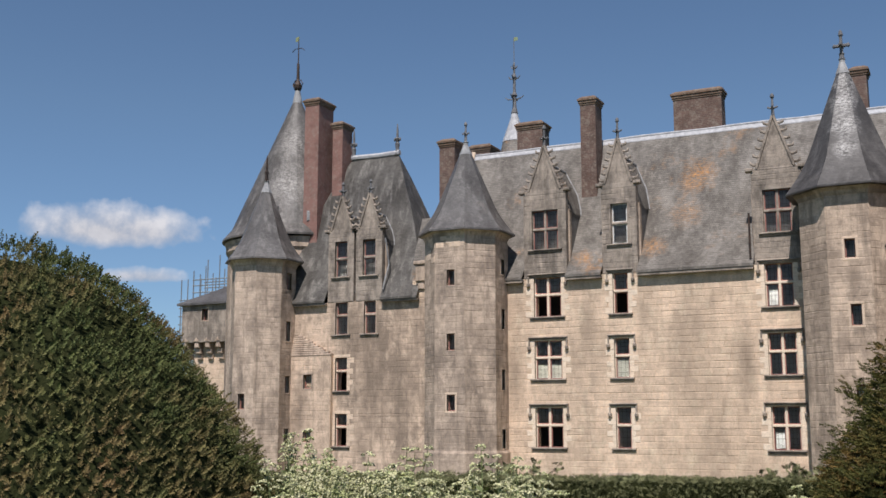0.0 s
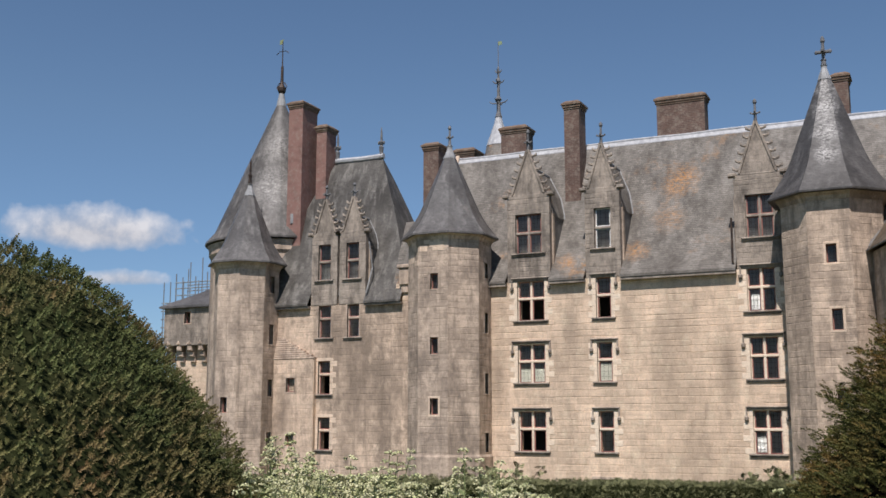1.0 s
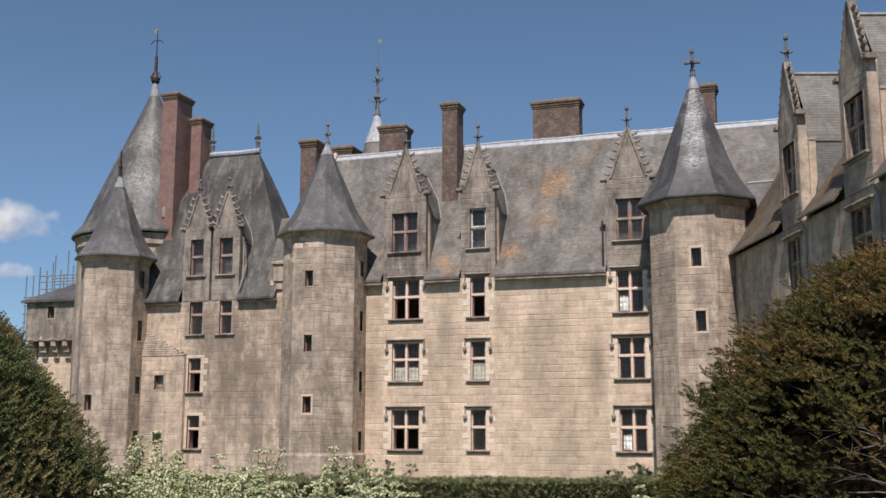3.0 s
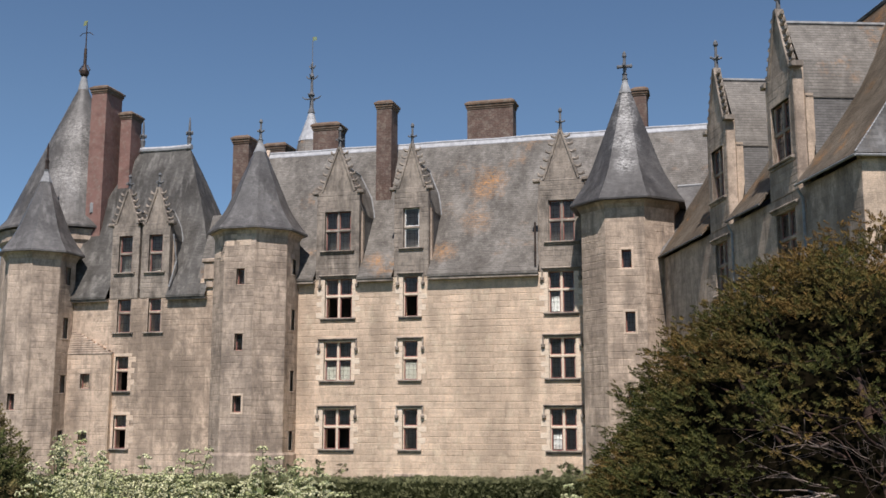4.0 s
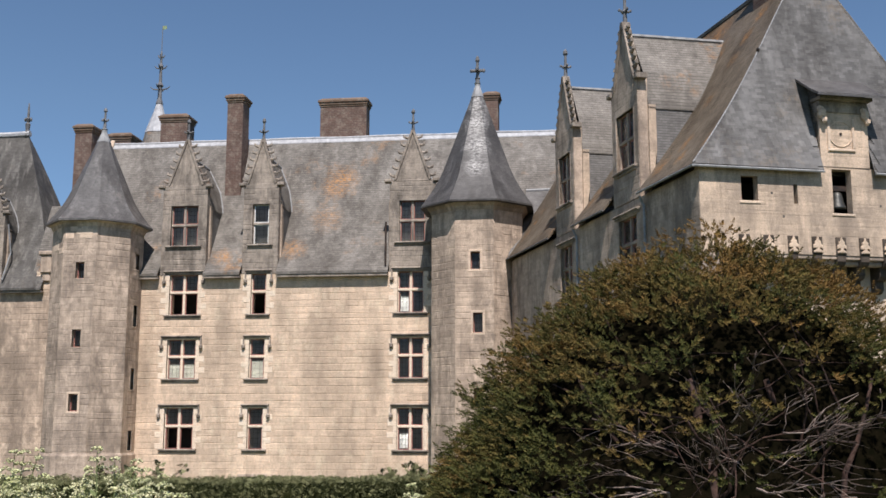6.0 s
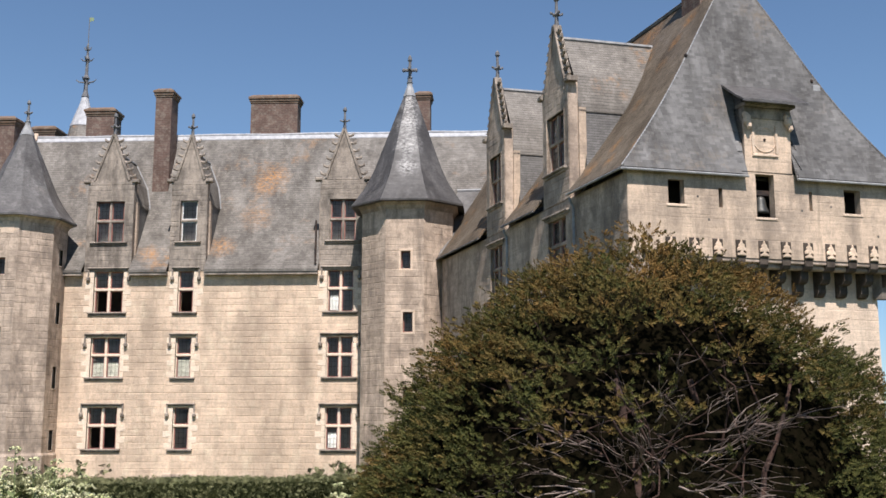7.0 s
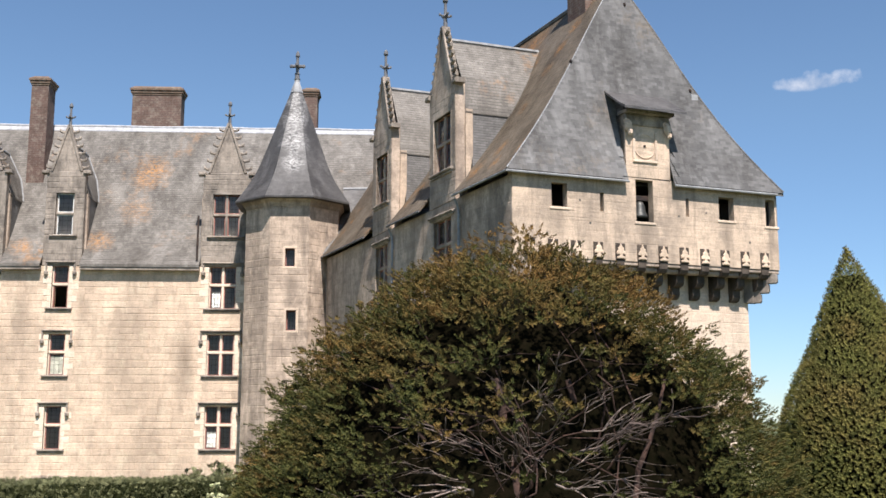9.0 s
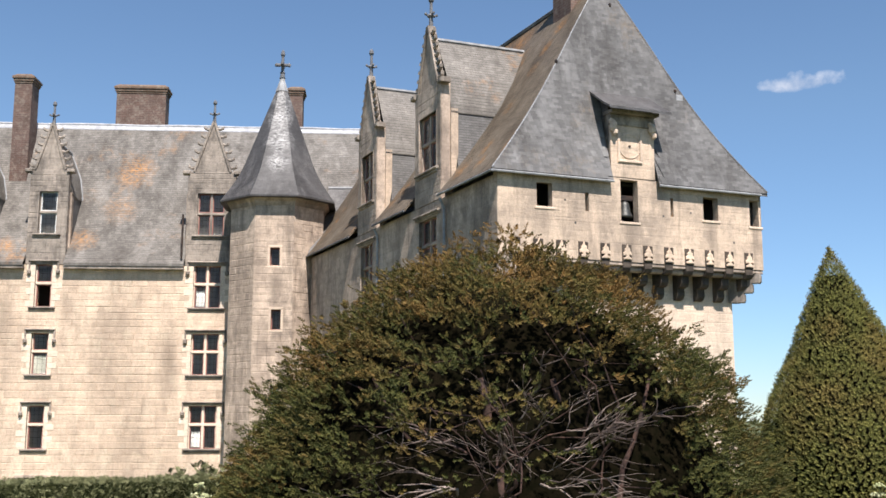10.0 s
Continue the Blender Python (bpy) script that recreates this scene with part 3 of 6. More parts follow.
def finial(parent, m, z, high, material=DARK_LEAD, arms=0.24):
    """A carved stone finial: shaft, knop, four leafy arms and a bud."""
    g = Geo().lathe([(0.11, z), (0.08, z + high * 0.35), (0.13, z + high * 0.40), (0.07, z + high * 0.46), (0.06, z + high * 0.78), (0.12, z + high * 0.84), (0.10, z + high * 0.93), (0.02, z + high)], 8, m)
    za = z + high * 0.42
    for dx, dy in ((1, 0), (-1, 0), (0, 1), (0, -1)):
        g.tube([(0, 0, za), (dx * arms * 0.6, dy * arms * 0.6, za - 0.02), (dx * arms, dy * arms, za + 0.05)], [0.06, 0.06, 0.03], 5, m)
        g.lump(dx * arms, dy * arms, za + 0.03, 0.06, 0.06, 0.07, m)
    g.lump(0, 0, z + high * 0.9, 0.10, 0.10, 0.12, m)
    return part("finial", g, material, parent)


def gable(parent, m, um, half, zs, za, crockets=6, back=0.22, stone=OLD_STONE, top=1.45):
    """A steep crocketed dormer gable: tympanum, raking copings, kneelers, crockets, finial."""
    wide = half * 0.70
    part("gable", Geo().prism([(um - wide + 0.05, zs), (um + wide - 0.05, zs), (um + 0.05, za), (um - 0.05, za)], -0.02, back, m), stone, parent)
    for s in (-1, 1):
        d = Vector((-s * wide, za - zs)).normalized()
        n = Vector((s * abs(d.y), abs(d.x)))
        a, b = Vector((um + s * wide, zs)), Vector((um, za + 0.12))
        o = [a - n * 0.03, b - n * 0.03, b + n * 0.09, a + n * 0.09]
        o = o if s > 0 else o[::-1]
        part("coping", Geo().prism([(p.x, p.y) for p in o], -0.09, back + 0.03, m), OLD_STONE, parent)
        part("kneeler", Geo().block(um + s * half - 0.22, um + s * half + 0.20, -0.16, back + 0.06, zs - 0.15, zs + 0.05, 0.04, m), OLD_STONE, parent)
        for i in range(crockets):
            f = (i + 0.55) / (crockets + 0.2)
            x, z = um + s * (wide * (1 - f) + 0.10), zs + (za - zs) * f
            c = Geo().tube([(x, 0.06, z), (x + s * 0.16, 0.05, z - 0.02), (x + s * 0.30, 0.04, z + 0.05), (x + s * 0.34, 0.04, z + 0.17)], [0.10, 0.08, 0.085, 0.04], 5, m)
            part("crocket", c, OLD_STONE, parent)
    finial(parent, m @ Matrix.Translation((um, 0.1, 0)), za, top)


def roof_sheet(sections, thick=0.12, m=None):
    """A thick roof skin from lines of points; each line runs from eave to ridge."""
    return Geo().loft([[*s, *[(x, y, z - thick) for x, y, z in reversed(s)]] for s in reversed(sections)], m)


def dormer(building, m, um, half, z_eave, zw0, zw1, w_half, zs, za, slope, roof_mat=SLATE, mullion=True, crockets=6, top=1.45, z_ridge=None, wood=RED_WOOD, base=None, stone=OLD_STONE, cheek=GREY_STONE, z_low=None):
    """A stone-fronted dormer. slope(z) gives how far back the main roof lies at height z."""
    base = z_eave if base is None else base
    op = [(um - w_half, um + w_half, zw0, zw1)]
    front = masonry("dormer_front", building, m @ Matrix.Translation((0, -0.03, 0)), um - half, um + half, base, zs, op, stone, 0.4, 0.3)
    cross_window(building, m @ Matrix.Translation((0, -0.03, 0)), um - w_half, um + w_half, zw0, zw1, mullion, 0.52, hood=False, quoins=False, stone=stone, wood=wood)
    gable(building, m, um, half + 0.08, zs, za, crockets, stone=stone, top=top)
    zr = z_ridge or zs + (za - zs) * 0.62
    ze = zs - (1.0 if z_low is None else zs - z_low)
    for s in (-1, 1):
        x = um + s * (half - 0.02)
        a, b = (x - 0.12, x + 0.12)
        for name, y0, y1, stuff in (("dormer_cheek", 0.36, 0.66, cheek), ("slated_cheek", 0.66, 99.0, CLEAN_SLATE)):
            deep = lambda z: max(y0 + 0.02, min(y1, slope(z) + 0.3))
            inset = 0.0 if y0 < 0.5 else 0.04
            pts = [(y0, base), (deep(base), base), (deep((base + ze) / 2), (base + ze) / 2), (deep(ze), ze), (y0, ze)]
            part(name, Geo().loft([[(a + inset, y, z) for y, z in pts], [(b - inset, y, z) for y, z in pts]], m), stuff, building)
        o = [(half + 0.10, ze - 0.10), (half + 0.04, ze + 0.22), (half * 0.75, ze + (zr - ze) * 0.45), (0.0, zr)]
        sec = [[(um + s * q, y, z) for q, z in o] for y in (0.36,)] + [[(um + s * q, slope(z) + 0.12, z) for q, z in o]]
        part("valley_lead", Geo().tube([(um + s * (q + 0.02), slope(z) + 0.02, z + 0.03) for q, z in o], 0.04, 5, m), LEAD if stone is OLD_STONE else SLATE, building)
        part("dormer_roof", roof_sheet(sec if s > 0 else sec[::-1], 0.08, m), roof_mat, building)
    part("ridge_cap", Geo().tube([(um, 0.36, zr + 0.02), (um, slope(zr), zr + 0.02)], 0.09, 6, m), LEAD, building)
    # an added dark lining closes the dormer and gives the shade behind its panes
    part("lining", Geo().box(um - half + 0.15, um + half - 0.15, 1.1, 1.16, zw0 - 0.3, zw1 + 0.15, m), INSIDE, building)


def chimney(building, m, x0, x1, y0, y1, z0, z1, material=BRICK):
    g = Geo().box(x0, x1, y0, y1, z0, z1 - 0.45, m)
    ch = part("chimney", g, material, building, "tall brick chimney stack")
    k = Geo()
    for o, a, b in ((0.04, z1 - 0.50, z1 - 0.38), (0.09, z1 - 0.38, z1 - 0.22), (0.15, z1 - 0.22, z1 - 0.10)):
        k.box(x0 - o, x1 + o, y0 - o, y1 + o, a, b, m)
    k.loft([[(x0 - 0.14, y0 - 0.14, z1 - 0.1), (x1 + 0.14, y0 - 0.14, z1 - 0.1), (x1 + 0.14, y1 + 0.14, z1 - 0.1), (x0 - 0.14, y1 + 0.14, z1 - 0.1)],
            [(x0 + 0.1, y0 + 0.1, z1 + 0.08), (x1 - 0.1, y0 + 0.1, z1 + 0.08), (x1 - 0.1, y1 - 0.1, z1 + 0.08), (x0 + 0.1, y1 - 0.1, z1 + 0.08)]], m)
    part("chimney_cap", k, OLD_BRICK, ch)
    return ch


OLD_BRICK = brick_material("lichened_brick", (0.20, 0.125, 0.085), (0.15, 0.10, 0.07), (0.19, 0.15, 0.11), 1.5)

# ---- the ground ----
def ground_height(x, y):
    t = min(1.0, max(0.0, (y - 25.0) / 8.0))
    return -2.4 * t * t * (3 - 2 * t) + 0.04 * math.sin(x * 0.7) * math.cos(y * 0.5) * (1 if abs(x) < 60 and abs(y) < 60 else 0)


def build_ground():
    xs = [-2500, -600, -200, -100] + [-60 + 2.0 * i for i in range(51)] + [60, 120, 400, 2500]
    ys = [-2500, -500, -100, -40] + [-20 + 2.0 * i for i in range(51)] + [120, 300, 800, 2500]
    g = Geo().add([(x, y, ground_height(x, y)) for y in ys for x in xs],
                  [(j * len(xs) + i, j * len(xs) + i + 1, (j + 1) * len(xs) + i + 1, (j + 1) * len(xs) + i) for j in range(len(ys) - 1) for i in range(len(xs) - 1)])
    tagged(part("ground", g, GRASS, None, smooth=True), "rough mown grass of the castle garden and court", "ground", kind="structure")


build_ground()

# ---- the castle: one frame for the long range, one for the side wing ----
FY, BASE = 59.46, -2.6
LONG = Matrix.Translation((0, FY, 0))
CORNER = Vector((4.3, 36.05, 0))
ex, ey = Vector((math.cos(radians(18)), math.sin(radians(18)), 0)), Vector((math.cos(radians(110.3)), math.sin(radians(110.3)), 0))
WING = Matrix(((ex.x, ey.x, 0, CORNER.x), (ex.y, ey.y, 0, CORNER.y), (0, 0, 1, 0), (0, 0, 0, 1)))
CASTLE = "parts of the castle"


def flare(z, ze, zr, y0, y1, sag):
    h = min(1.0, max(0.0, (z - ze) / (zr - ze)))
    return y0 + (y1 - y0) * (h + sag * math.sin(math.pi * h) * (1 - h))


def main_slope(z):
    return flare(z, 10.1, 19.45, -0.45, 5.0, 0.16)


def strip(x0, x1, z0, z1, slope, steps=10):
    zs = [z0 + (z1 - z0) * i / steps for i in range(steps + 1)]
    return [[(x, slope(z), z) for z in zs] for x in (x0, x1)]


def build_main():
    b = thing("main_range", (-15, FY + 5, BASE), "long limestone castle range with a steep lichen-spotted slate roof", "castle building", CASTLE)
    rows = ((0.07, 2.36), (4.04, 6.28), (7.72, 10.06))
    cols = ((-23.36, -21.64, True), (-18.47, -17.56, False), (-9.89, -8.38, True))
    ops = [(a, c, z0, z1) for a, c, _ in cols for z0, z1 in rows] + [(-18.75, -17.4, -2.05, -1.45)]
    masonry("wall", b, LONG, -29.5, -4.0, BASE, 10.05, ops, STONE, 0.8, 0.38, single=(-17.0, -10.6, -0.6, 6.6), beds=1.5, label="coursed limestone wall, weathered in streaks")
    masonry("return_wall", b, turned(-29.5, FY + 10, -90), 0, 10, BASE, 10.05, (), STONE, 0.6)
    # unseen dark walls and floors added to keep the rooms dark
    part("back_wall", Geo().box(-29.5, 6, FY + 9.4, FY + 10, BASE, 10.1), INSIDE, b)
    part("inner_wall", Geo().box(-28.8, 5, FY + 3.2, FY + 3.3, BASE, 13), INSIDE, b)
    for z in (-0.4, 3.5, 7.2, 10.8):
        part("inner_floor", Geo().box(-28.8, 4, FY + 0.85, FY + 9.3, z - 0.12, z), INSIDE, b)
    for a, c, mull in cols:
        for k, (z0, z1) in enumerate(rows):
            curtain = "white" if a > -10 and k != 1 else ("lace" if k == 1 and a < -10 else None)
            cross_window(b, LONG, a, c, z0, z1, mull, open_low=(k == 2 and a < -10) or (k == 0 and a < -20), curtain=curtain)
    part("cellar_vent", Geo().block(-18.95, -18.75, -0.04, 0.2, -2.05, -1.4, 0.02, LONG).block(-17.4, -17.2, -0.04, 0.2, -2.05, -1.4, 0.02, LONG).block(-18.95, -17.2, -0.05, 0.2, -1.45, -1.28, 0.02, LONG), GREY_STONE, b)
    bays = ((-22.6, 1.36, 0.83, True, 18.05), (-17.98, 1.06, 0.50, False, 17.95), (-9.05, 1.33, 0.76, True, 18.2))
    x = -29.5
    for um, half, wh, mull, za in bays:
        part("roof_slope", roof_sheet(strip(x, um - half - 0.02, 10.1, 13.0, main_slope), 0.14, LONG), SLATE, b, "old grey slates with orange lichen")
        part("eave_board", Geo().box(x, um - half - 0.03, -0.40, -0.02, 9.80, 9.95, LONG), OLD_STONE, b)
        part("roof_slope", roof_sheet(strip(um - half - 0.02, um + half + 0.02, 11.2, 13.0, main_slope), 0.14, LONG), SLATE, b)
        dormer(b, LONG, um, half, 10.05, 11.78, 14.15, wh, 15.4, za, main_slope, mullion=mull, z_ridge=17.25, z_low=14.2, wood=WHITE_WOOD if not mull else RED_WOOD, base=10.06)
        x = um + half + 0.02
    part("roof_slope", roof_sheet(strip(x, 4.0, 10.1, 13.0, main_slope), 0.14, LONG), SLATE, b)
    part("roof_slope", roof_sheet(strip(-29.5, 6.5, 13.0, 19.45, main_slope), 0.14, LONG), SLATE, b, "old grey slates with orange lichen")
    part("roof_slope", roof_sheet([[(6.5 - 36.0 * i, 10.0 - main_slope(z), z) for z in (10.1, 11.5, 13, 16, 19.45)] for i in (0, 1)], 0.14, LONG), SLATE, b)
    part("gable_end", Geo().prism([(0.2, 10.0), (9.8, 10.0), (5.0, 19.3)], 0, 0.4, turned(-29.45, FY + 10, -90)), GREY_STONE, b)
    cop = [(-29.55, main_slope(z) - 0.05, z + 0.12) for z in (13.5, 15, 17, 19.5)]
    part("coping", Geo().tube(cop, 0.16, 5, LONG), PALE_STONE, b)
    part("ridge_cap", Geo().tube([(x, 4.97, 19.40 + 0.03 * math.sin(x)) for x in range(-30, 7, 2)], 0.09, 8, LONG), PALE_LEAD, b, "pale lead ridge flashing")
    part("ridge_flashing", roof_sheet(strip(-29.5, 6.5, 19.10, 19.46, lambda z: main_slope(z) - 0.03, 2), 0.05, LONG), PALE_LEAD, b)
    for x0, x1, y0, y1, z0, z1 in ((-21.25, -20.25, 3.0, 4.3, 14.6, 21.85), (-15.78, -12.8, 4.95, 6.05, 18.5, 21.95), (-26.5, -24.7, 5.3, 6.6, 18.0, 21.4),
                                   (-30.8, -29.7, 2.2, 3.9, 12.0, 20.0), (-30.4, -28.9, 6.2, 7.6, 16.0, 20.5), (-5.25, -4.45, 5.2, 6.4, 17.5, 22.1)):
        chimney(b, LONG, x0, x1, y0, y1, z0, z1)
    # drainpipe at the bay
    part("drainpipe", Geo().tube([(-10.55, -0.25, 12.9), (-10.55, -0.3, 10.4)], 0.06, 6, LONG), IRON, b)


build_main()


def build_link():
    """The low slated roof between the gabled house and the long range."""
    b = thing("link_roof", (-30.4, FY + 1, 10.2), "narrow slated link roof on a corbelled stone cornice", "roof", CASTLE)
    part("roof_slope", roof_sheet([[(x, 0.1, 10.3), (x, 0.9, 12.4), (x, 1.9, 14.75)] for x in (-31.9, -29.5)], 0.14, LONG), SLATE, b)
    part("roof_slope", roof_sheet([[(x, 3.6, 10.3), (x, 1.9, 14.75)] for x in (-29.5, -31.9)], 0.14, LONG), SLATE, b)
    part("cornice", Geo().block(-31.4, -30.5, -0.35, 0.3, 11.35, 11.6, 0.05, LONG).block(-31.3, -30.6, -0.25, 0.3, 10.3, 11.35, 0.05, LONG).block(-31.2, -30.7, -0.15, 0.3, 9.8, 10.3, 0.05, LONG), GREY_STONE, b)
    masonry("wall", b, LONG, -31.6, -29.5, 9.3, 10.4, (), STONE, 0.5)


build_link()


def octagon(name, cx, cy, apothem, z1, eave, tip, fin, label, windows, stone=GREY_STONE, slate=SPIRE_SLATE, over=0.45):
    """An eight-sided stair turret with a flared slate spire. windows: face -> openings (u0, u1, z0, z1, pale)."""
    b = thing(name, (cx, cy, BASE), label, "castle tower", CASTLE)
    side = 2 * apothem * math.tan(math.pi / 8)
    for k in range(8):
        a = radians(-90 + 45 * k)
        m = turned(cx + apothem * math.cos(a), cy + apothem * math.sin(a), 45 * k)
        ops = windows.get(k, ())
        masonry("wall", b, m, -side / 2, side / 2, BASE, z1, [o[:4] for o in ops], stone, 0.5, 0.36, long=(0.4, 0.8))
        for u0, u1, z0, zb, pale in ops:
            slit_window(b, m, u0, u1, z0, zb, pale, lattice=zb - z0 > 0.5)
    c = 1 / math.cos(math.pi / 8)
    prof = [((apothem + over) * c, eave - 0.10)]
    core, flare_out = (apothem + over) * c * 0.85, (apothem + over) * c * 0.15
    prof += [(core * (1 - h) + 0.07 * h + flare_out * max(0.0, 1 - h / 0.30) ** 1.8, eave + (tip - eave) * h) for h in (0.0, 0.035, 0.075, 0.12, 0.18, 0.24, 0.30, 0.7, 1.0)]
    at = Matrix.Translation((cx, cy, 0))
    part("spire", Geo().lathe(prof, 8, at, math.pi / 8), slate, b, "dark slate eight-sided spire")
    part("eave_cornice", Geo().lathe([((apothem + 0.05) * c, z1 - 0.3), ((apothem + 0.12) * c, z1 - 0.1), ((apothem + 0.28) * c, eave - 0.08), (apothem * 0.8, eave - 0.07)], 8, at, math.pi / 8, (False, True)), GREY_STONE, b)
    part("dark_slab", Geo().lathe([(apothem * 0.98, z1 - 0.4), (apothem * 0.98, z1 - 0.3)], 8, at, math.pi / 8), INSIDE, b)
    part("inner_core", Geo().lathe([(apothem * 0.45, BASE), (apothem * 0.45, z1 - 0.4)], 8, at), INSIDE, b)
    part("spire_cap", Geo().lathe([(core * 0.75 / (tip - eave) + 0.09, tip - 0.75), (0.16, tip - 0.12), (0.15, tip + 0.02), (0.19, tip + 0.08), (0.1, tip + 0.12)], 8, at, math.pi / 8), LEAD, b)
    return b, at


t, at = octagon("stair_turret", -27.4, FY - 0.95, 2.33, 12.75, 12.85, 18.65, 20.07, "eight-sided limestone stair turret with a slate spire beside the long range",
                {0: ((-0.18, 0.32, 9.5, 10.42, False), (-0.18, 0.32, 5.67, 6.64, False), (-0.18, 0.34, 2.16, 3.1, True), (-0.1, 0.45, -1.55, -1.1, True)),
                 2: ((-0.1, 0.4, 7.0, 8.2, False), (-0.1, 0.4, 3.4, 4.6, False), (-0.1, 0.4, 0.0, 1.1, False), (-0.1, 0.4, 10.3, 11.2, False))})
finial(t, at, 18.7, 1.35, DARK_LEAD, 0.2)
part("plinth", Geo().lathe([(2.62, BASE), (2.62, -0.25), (2.54, -0.1)], 8, at, math.pi / 8), GREY_STONE, t, "pale sloping plinth")
lay = random.Random(31)
for turn_by, low_z in ((0, 11.7), (-45, 10.9)):
    a = radians(-90 + turn_by)
    face = turned(-27.4 + 2.33 * math.cos(a), FY - 0.95 + 2.33 * math.sin(a), turn_by)
    for i in range(7):
        u, z, w = lay.uniform(-0.9, 0.35), lay.uniform(low_z, 12.35), lay.uniform(0.35, 0.75)
        part("renewed_stone", Geo().block(u, min(0.95, u + w), -0.026 - 0.002 * i, 0.05, z, z + 0.34, 0.02, face, 0.01, 0.006), PALE_STONE, t, "pale renewed block under the eave")

t, at = octagon("corner_turret", -5.14, FY - 1.5, 2.45, 13.05, 13.22, 20.43, 22.1, "large eight-sided limestone turret with slate spire in the court corner",
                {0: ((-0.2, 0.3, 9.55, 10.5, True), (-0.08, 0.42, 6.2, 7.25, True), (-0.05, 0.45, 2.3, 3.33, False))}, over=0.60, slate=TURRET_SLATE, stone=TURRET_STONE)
part("roof_cross", Geo().lathe([(0.15, 20.43), (0.12, 20.75), (0.16, 20.8), (0.09, 20.9), (0.08, 21.75), (0.13, 21.85), (0.09, 22.05), (0.02, 22.15)], 8, at)
     .block(-0.36, 0.36, -0.08, 0.08, 21.19, 21.34, 0.03, at).lump(-0.36, 0, 21.26, 0.09, 0.09, 0.12, at).lump(0.36, 0, 21.26, 0.1, 0.1, 0.13, at).block(-0.09, 0.09, -0.4, 0.4, 21.18, 21.34, 0.03, at), DARK_LEAD, t, "grey leaded cross")

t, at = octagon("slender_turret", -42.5, FY - 0.83, 2.0, 12.0, 12.2, 17.7, 19.6, "slender eight-sided limestone turret with a slate spire before the round tower",
                {0: ((-0.35, 0.15, 2.34, 3.33, False),), 2: ((-0.2, 0.3, 10.2, 11.3, False), (-0.2, 0.3, 6.8, 8.1, False), (-0.2, 0.3, 3.4, 4.5, False), (-0.2, 0.3, 0.0, 1.1, False))}, over=0.5)
part("spike", Geo().lathe([(0.16, 17.7), (0.12, 18.2), (0.16, 18.4), (0.08, 18.6), (0.07, 19.3), (0.02, 19.6)], 6, at), IRON, t)


def house_slope(z):
    return flare(z, 9.4, 19.9, -0.4, 3.5, 0.18)


def build_house():
    b = thing("gabled_house", (-37, FY + 3.5, BASE), "weathered limestone house with twin crocketed dormers and hipped slate roof", "castle building", CASTLE)
    ops = [(-37.32, -36.4, 7.16, 9.25), (-35.15, -34.28, 7.16, 9.25), (-37.28, -36.38, 3.52, 5.65), (-37.22, -36.34, 0.0, 2.04)]
    masonry("wall", b, LONG, -44.3, -29.5, BASE, 9.3, ops, STAINED_STONE, 0.8, 0.36, label="stained coursed limestone wall")
    # the house's rooms get unseen dark sheets as well
    part("back_wall", Geo().box(-44.3, -29.6, FY + 6.6, FY + 7.2, BASE, 9.4), INSIDE, b)
    part("end_wall", Geo().box(-44.3, -43.7, FY + 0.8, FY + 6.6, BASE, 9.4), INSIDE, b)
    part("inner_wall", Geo().box(-43.5, -30, FY + 2.8, FY + 2.9, BASE, 12), INSIDE, b)
    for z in (-0.4, 3.1, 6.7, 10.2):
        part("inner_floor", Geo().box(-43.6, -30, FY + 0.85, FY + 6.5, z - 0.12, z), INSIDE, b)
    for i, q in enumerate(ops):
        cross_window(b, LONG, *q, mullion=False, split=0.6, hood=False, quoins=i > 1, stone=PALE_STONE if i > 1 else GREY_STONE, wood=RED_WOOD, open_low=i > 1)
    rings = []
    for i in range(12):
        z = 9.9 + (19.9 - 9.9) * i / 11
        f = (house_slope(z) + 0.4) / 3.9
        x0, x1 = -44.5 + (44.5 - 38.2) * f, -31.2 - (34.65 - 31.2) * (i / 11) ** 1.25
        rings.append([(x0, max(house_slope(z), 0.1), z), (x1, max(house_slope(z), 0.1), z), (x1, 7.4 - (house_slope(z) + 0.4), z), (x0, 7.4 - (house_slope(z) + 0.4), z)])
    part("roof", Geo().loft(rings, LONG), HOUSE_SLATE, b, "steep hipped roof of dark streaked slates")
    for x0, x1 in ((-44.6, -37.95), (-33.75, -31.1)):
        part("roof_slope", roof_sheet(strip(x0, x1, 9.4, 11.6, lambda z: house_slope(z) - 0.03, 6), 0.13, LONG), HOUSE_SLATE, b)
        part("eave_board", Geo().box(x0, x1, -0.34, -0.02, 9.12, 9.25, LONG), OLD_STONE, b)
    for um in (-36.93, -34.80):
        dormer(b, LONG, um, 0.98, 9.3, 10.95, 13.3, 0.47, 14.1, 16.25, house_slope, HOUSE_SLATE, mullion=False, crockets=5, top=1.1, z_ridge=15.2, base=9.3)
    part("ridge_cap", Geo().tube([(-38.3, 3.5, 19.9), (-36, 3.5, 19.85), (-34.5, 3.5, 19.9)], 0.2, 8, LONG), PALE_LEAD, b)
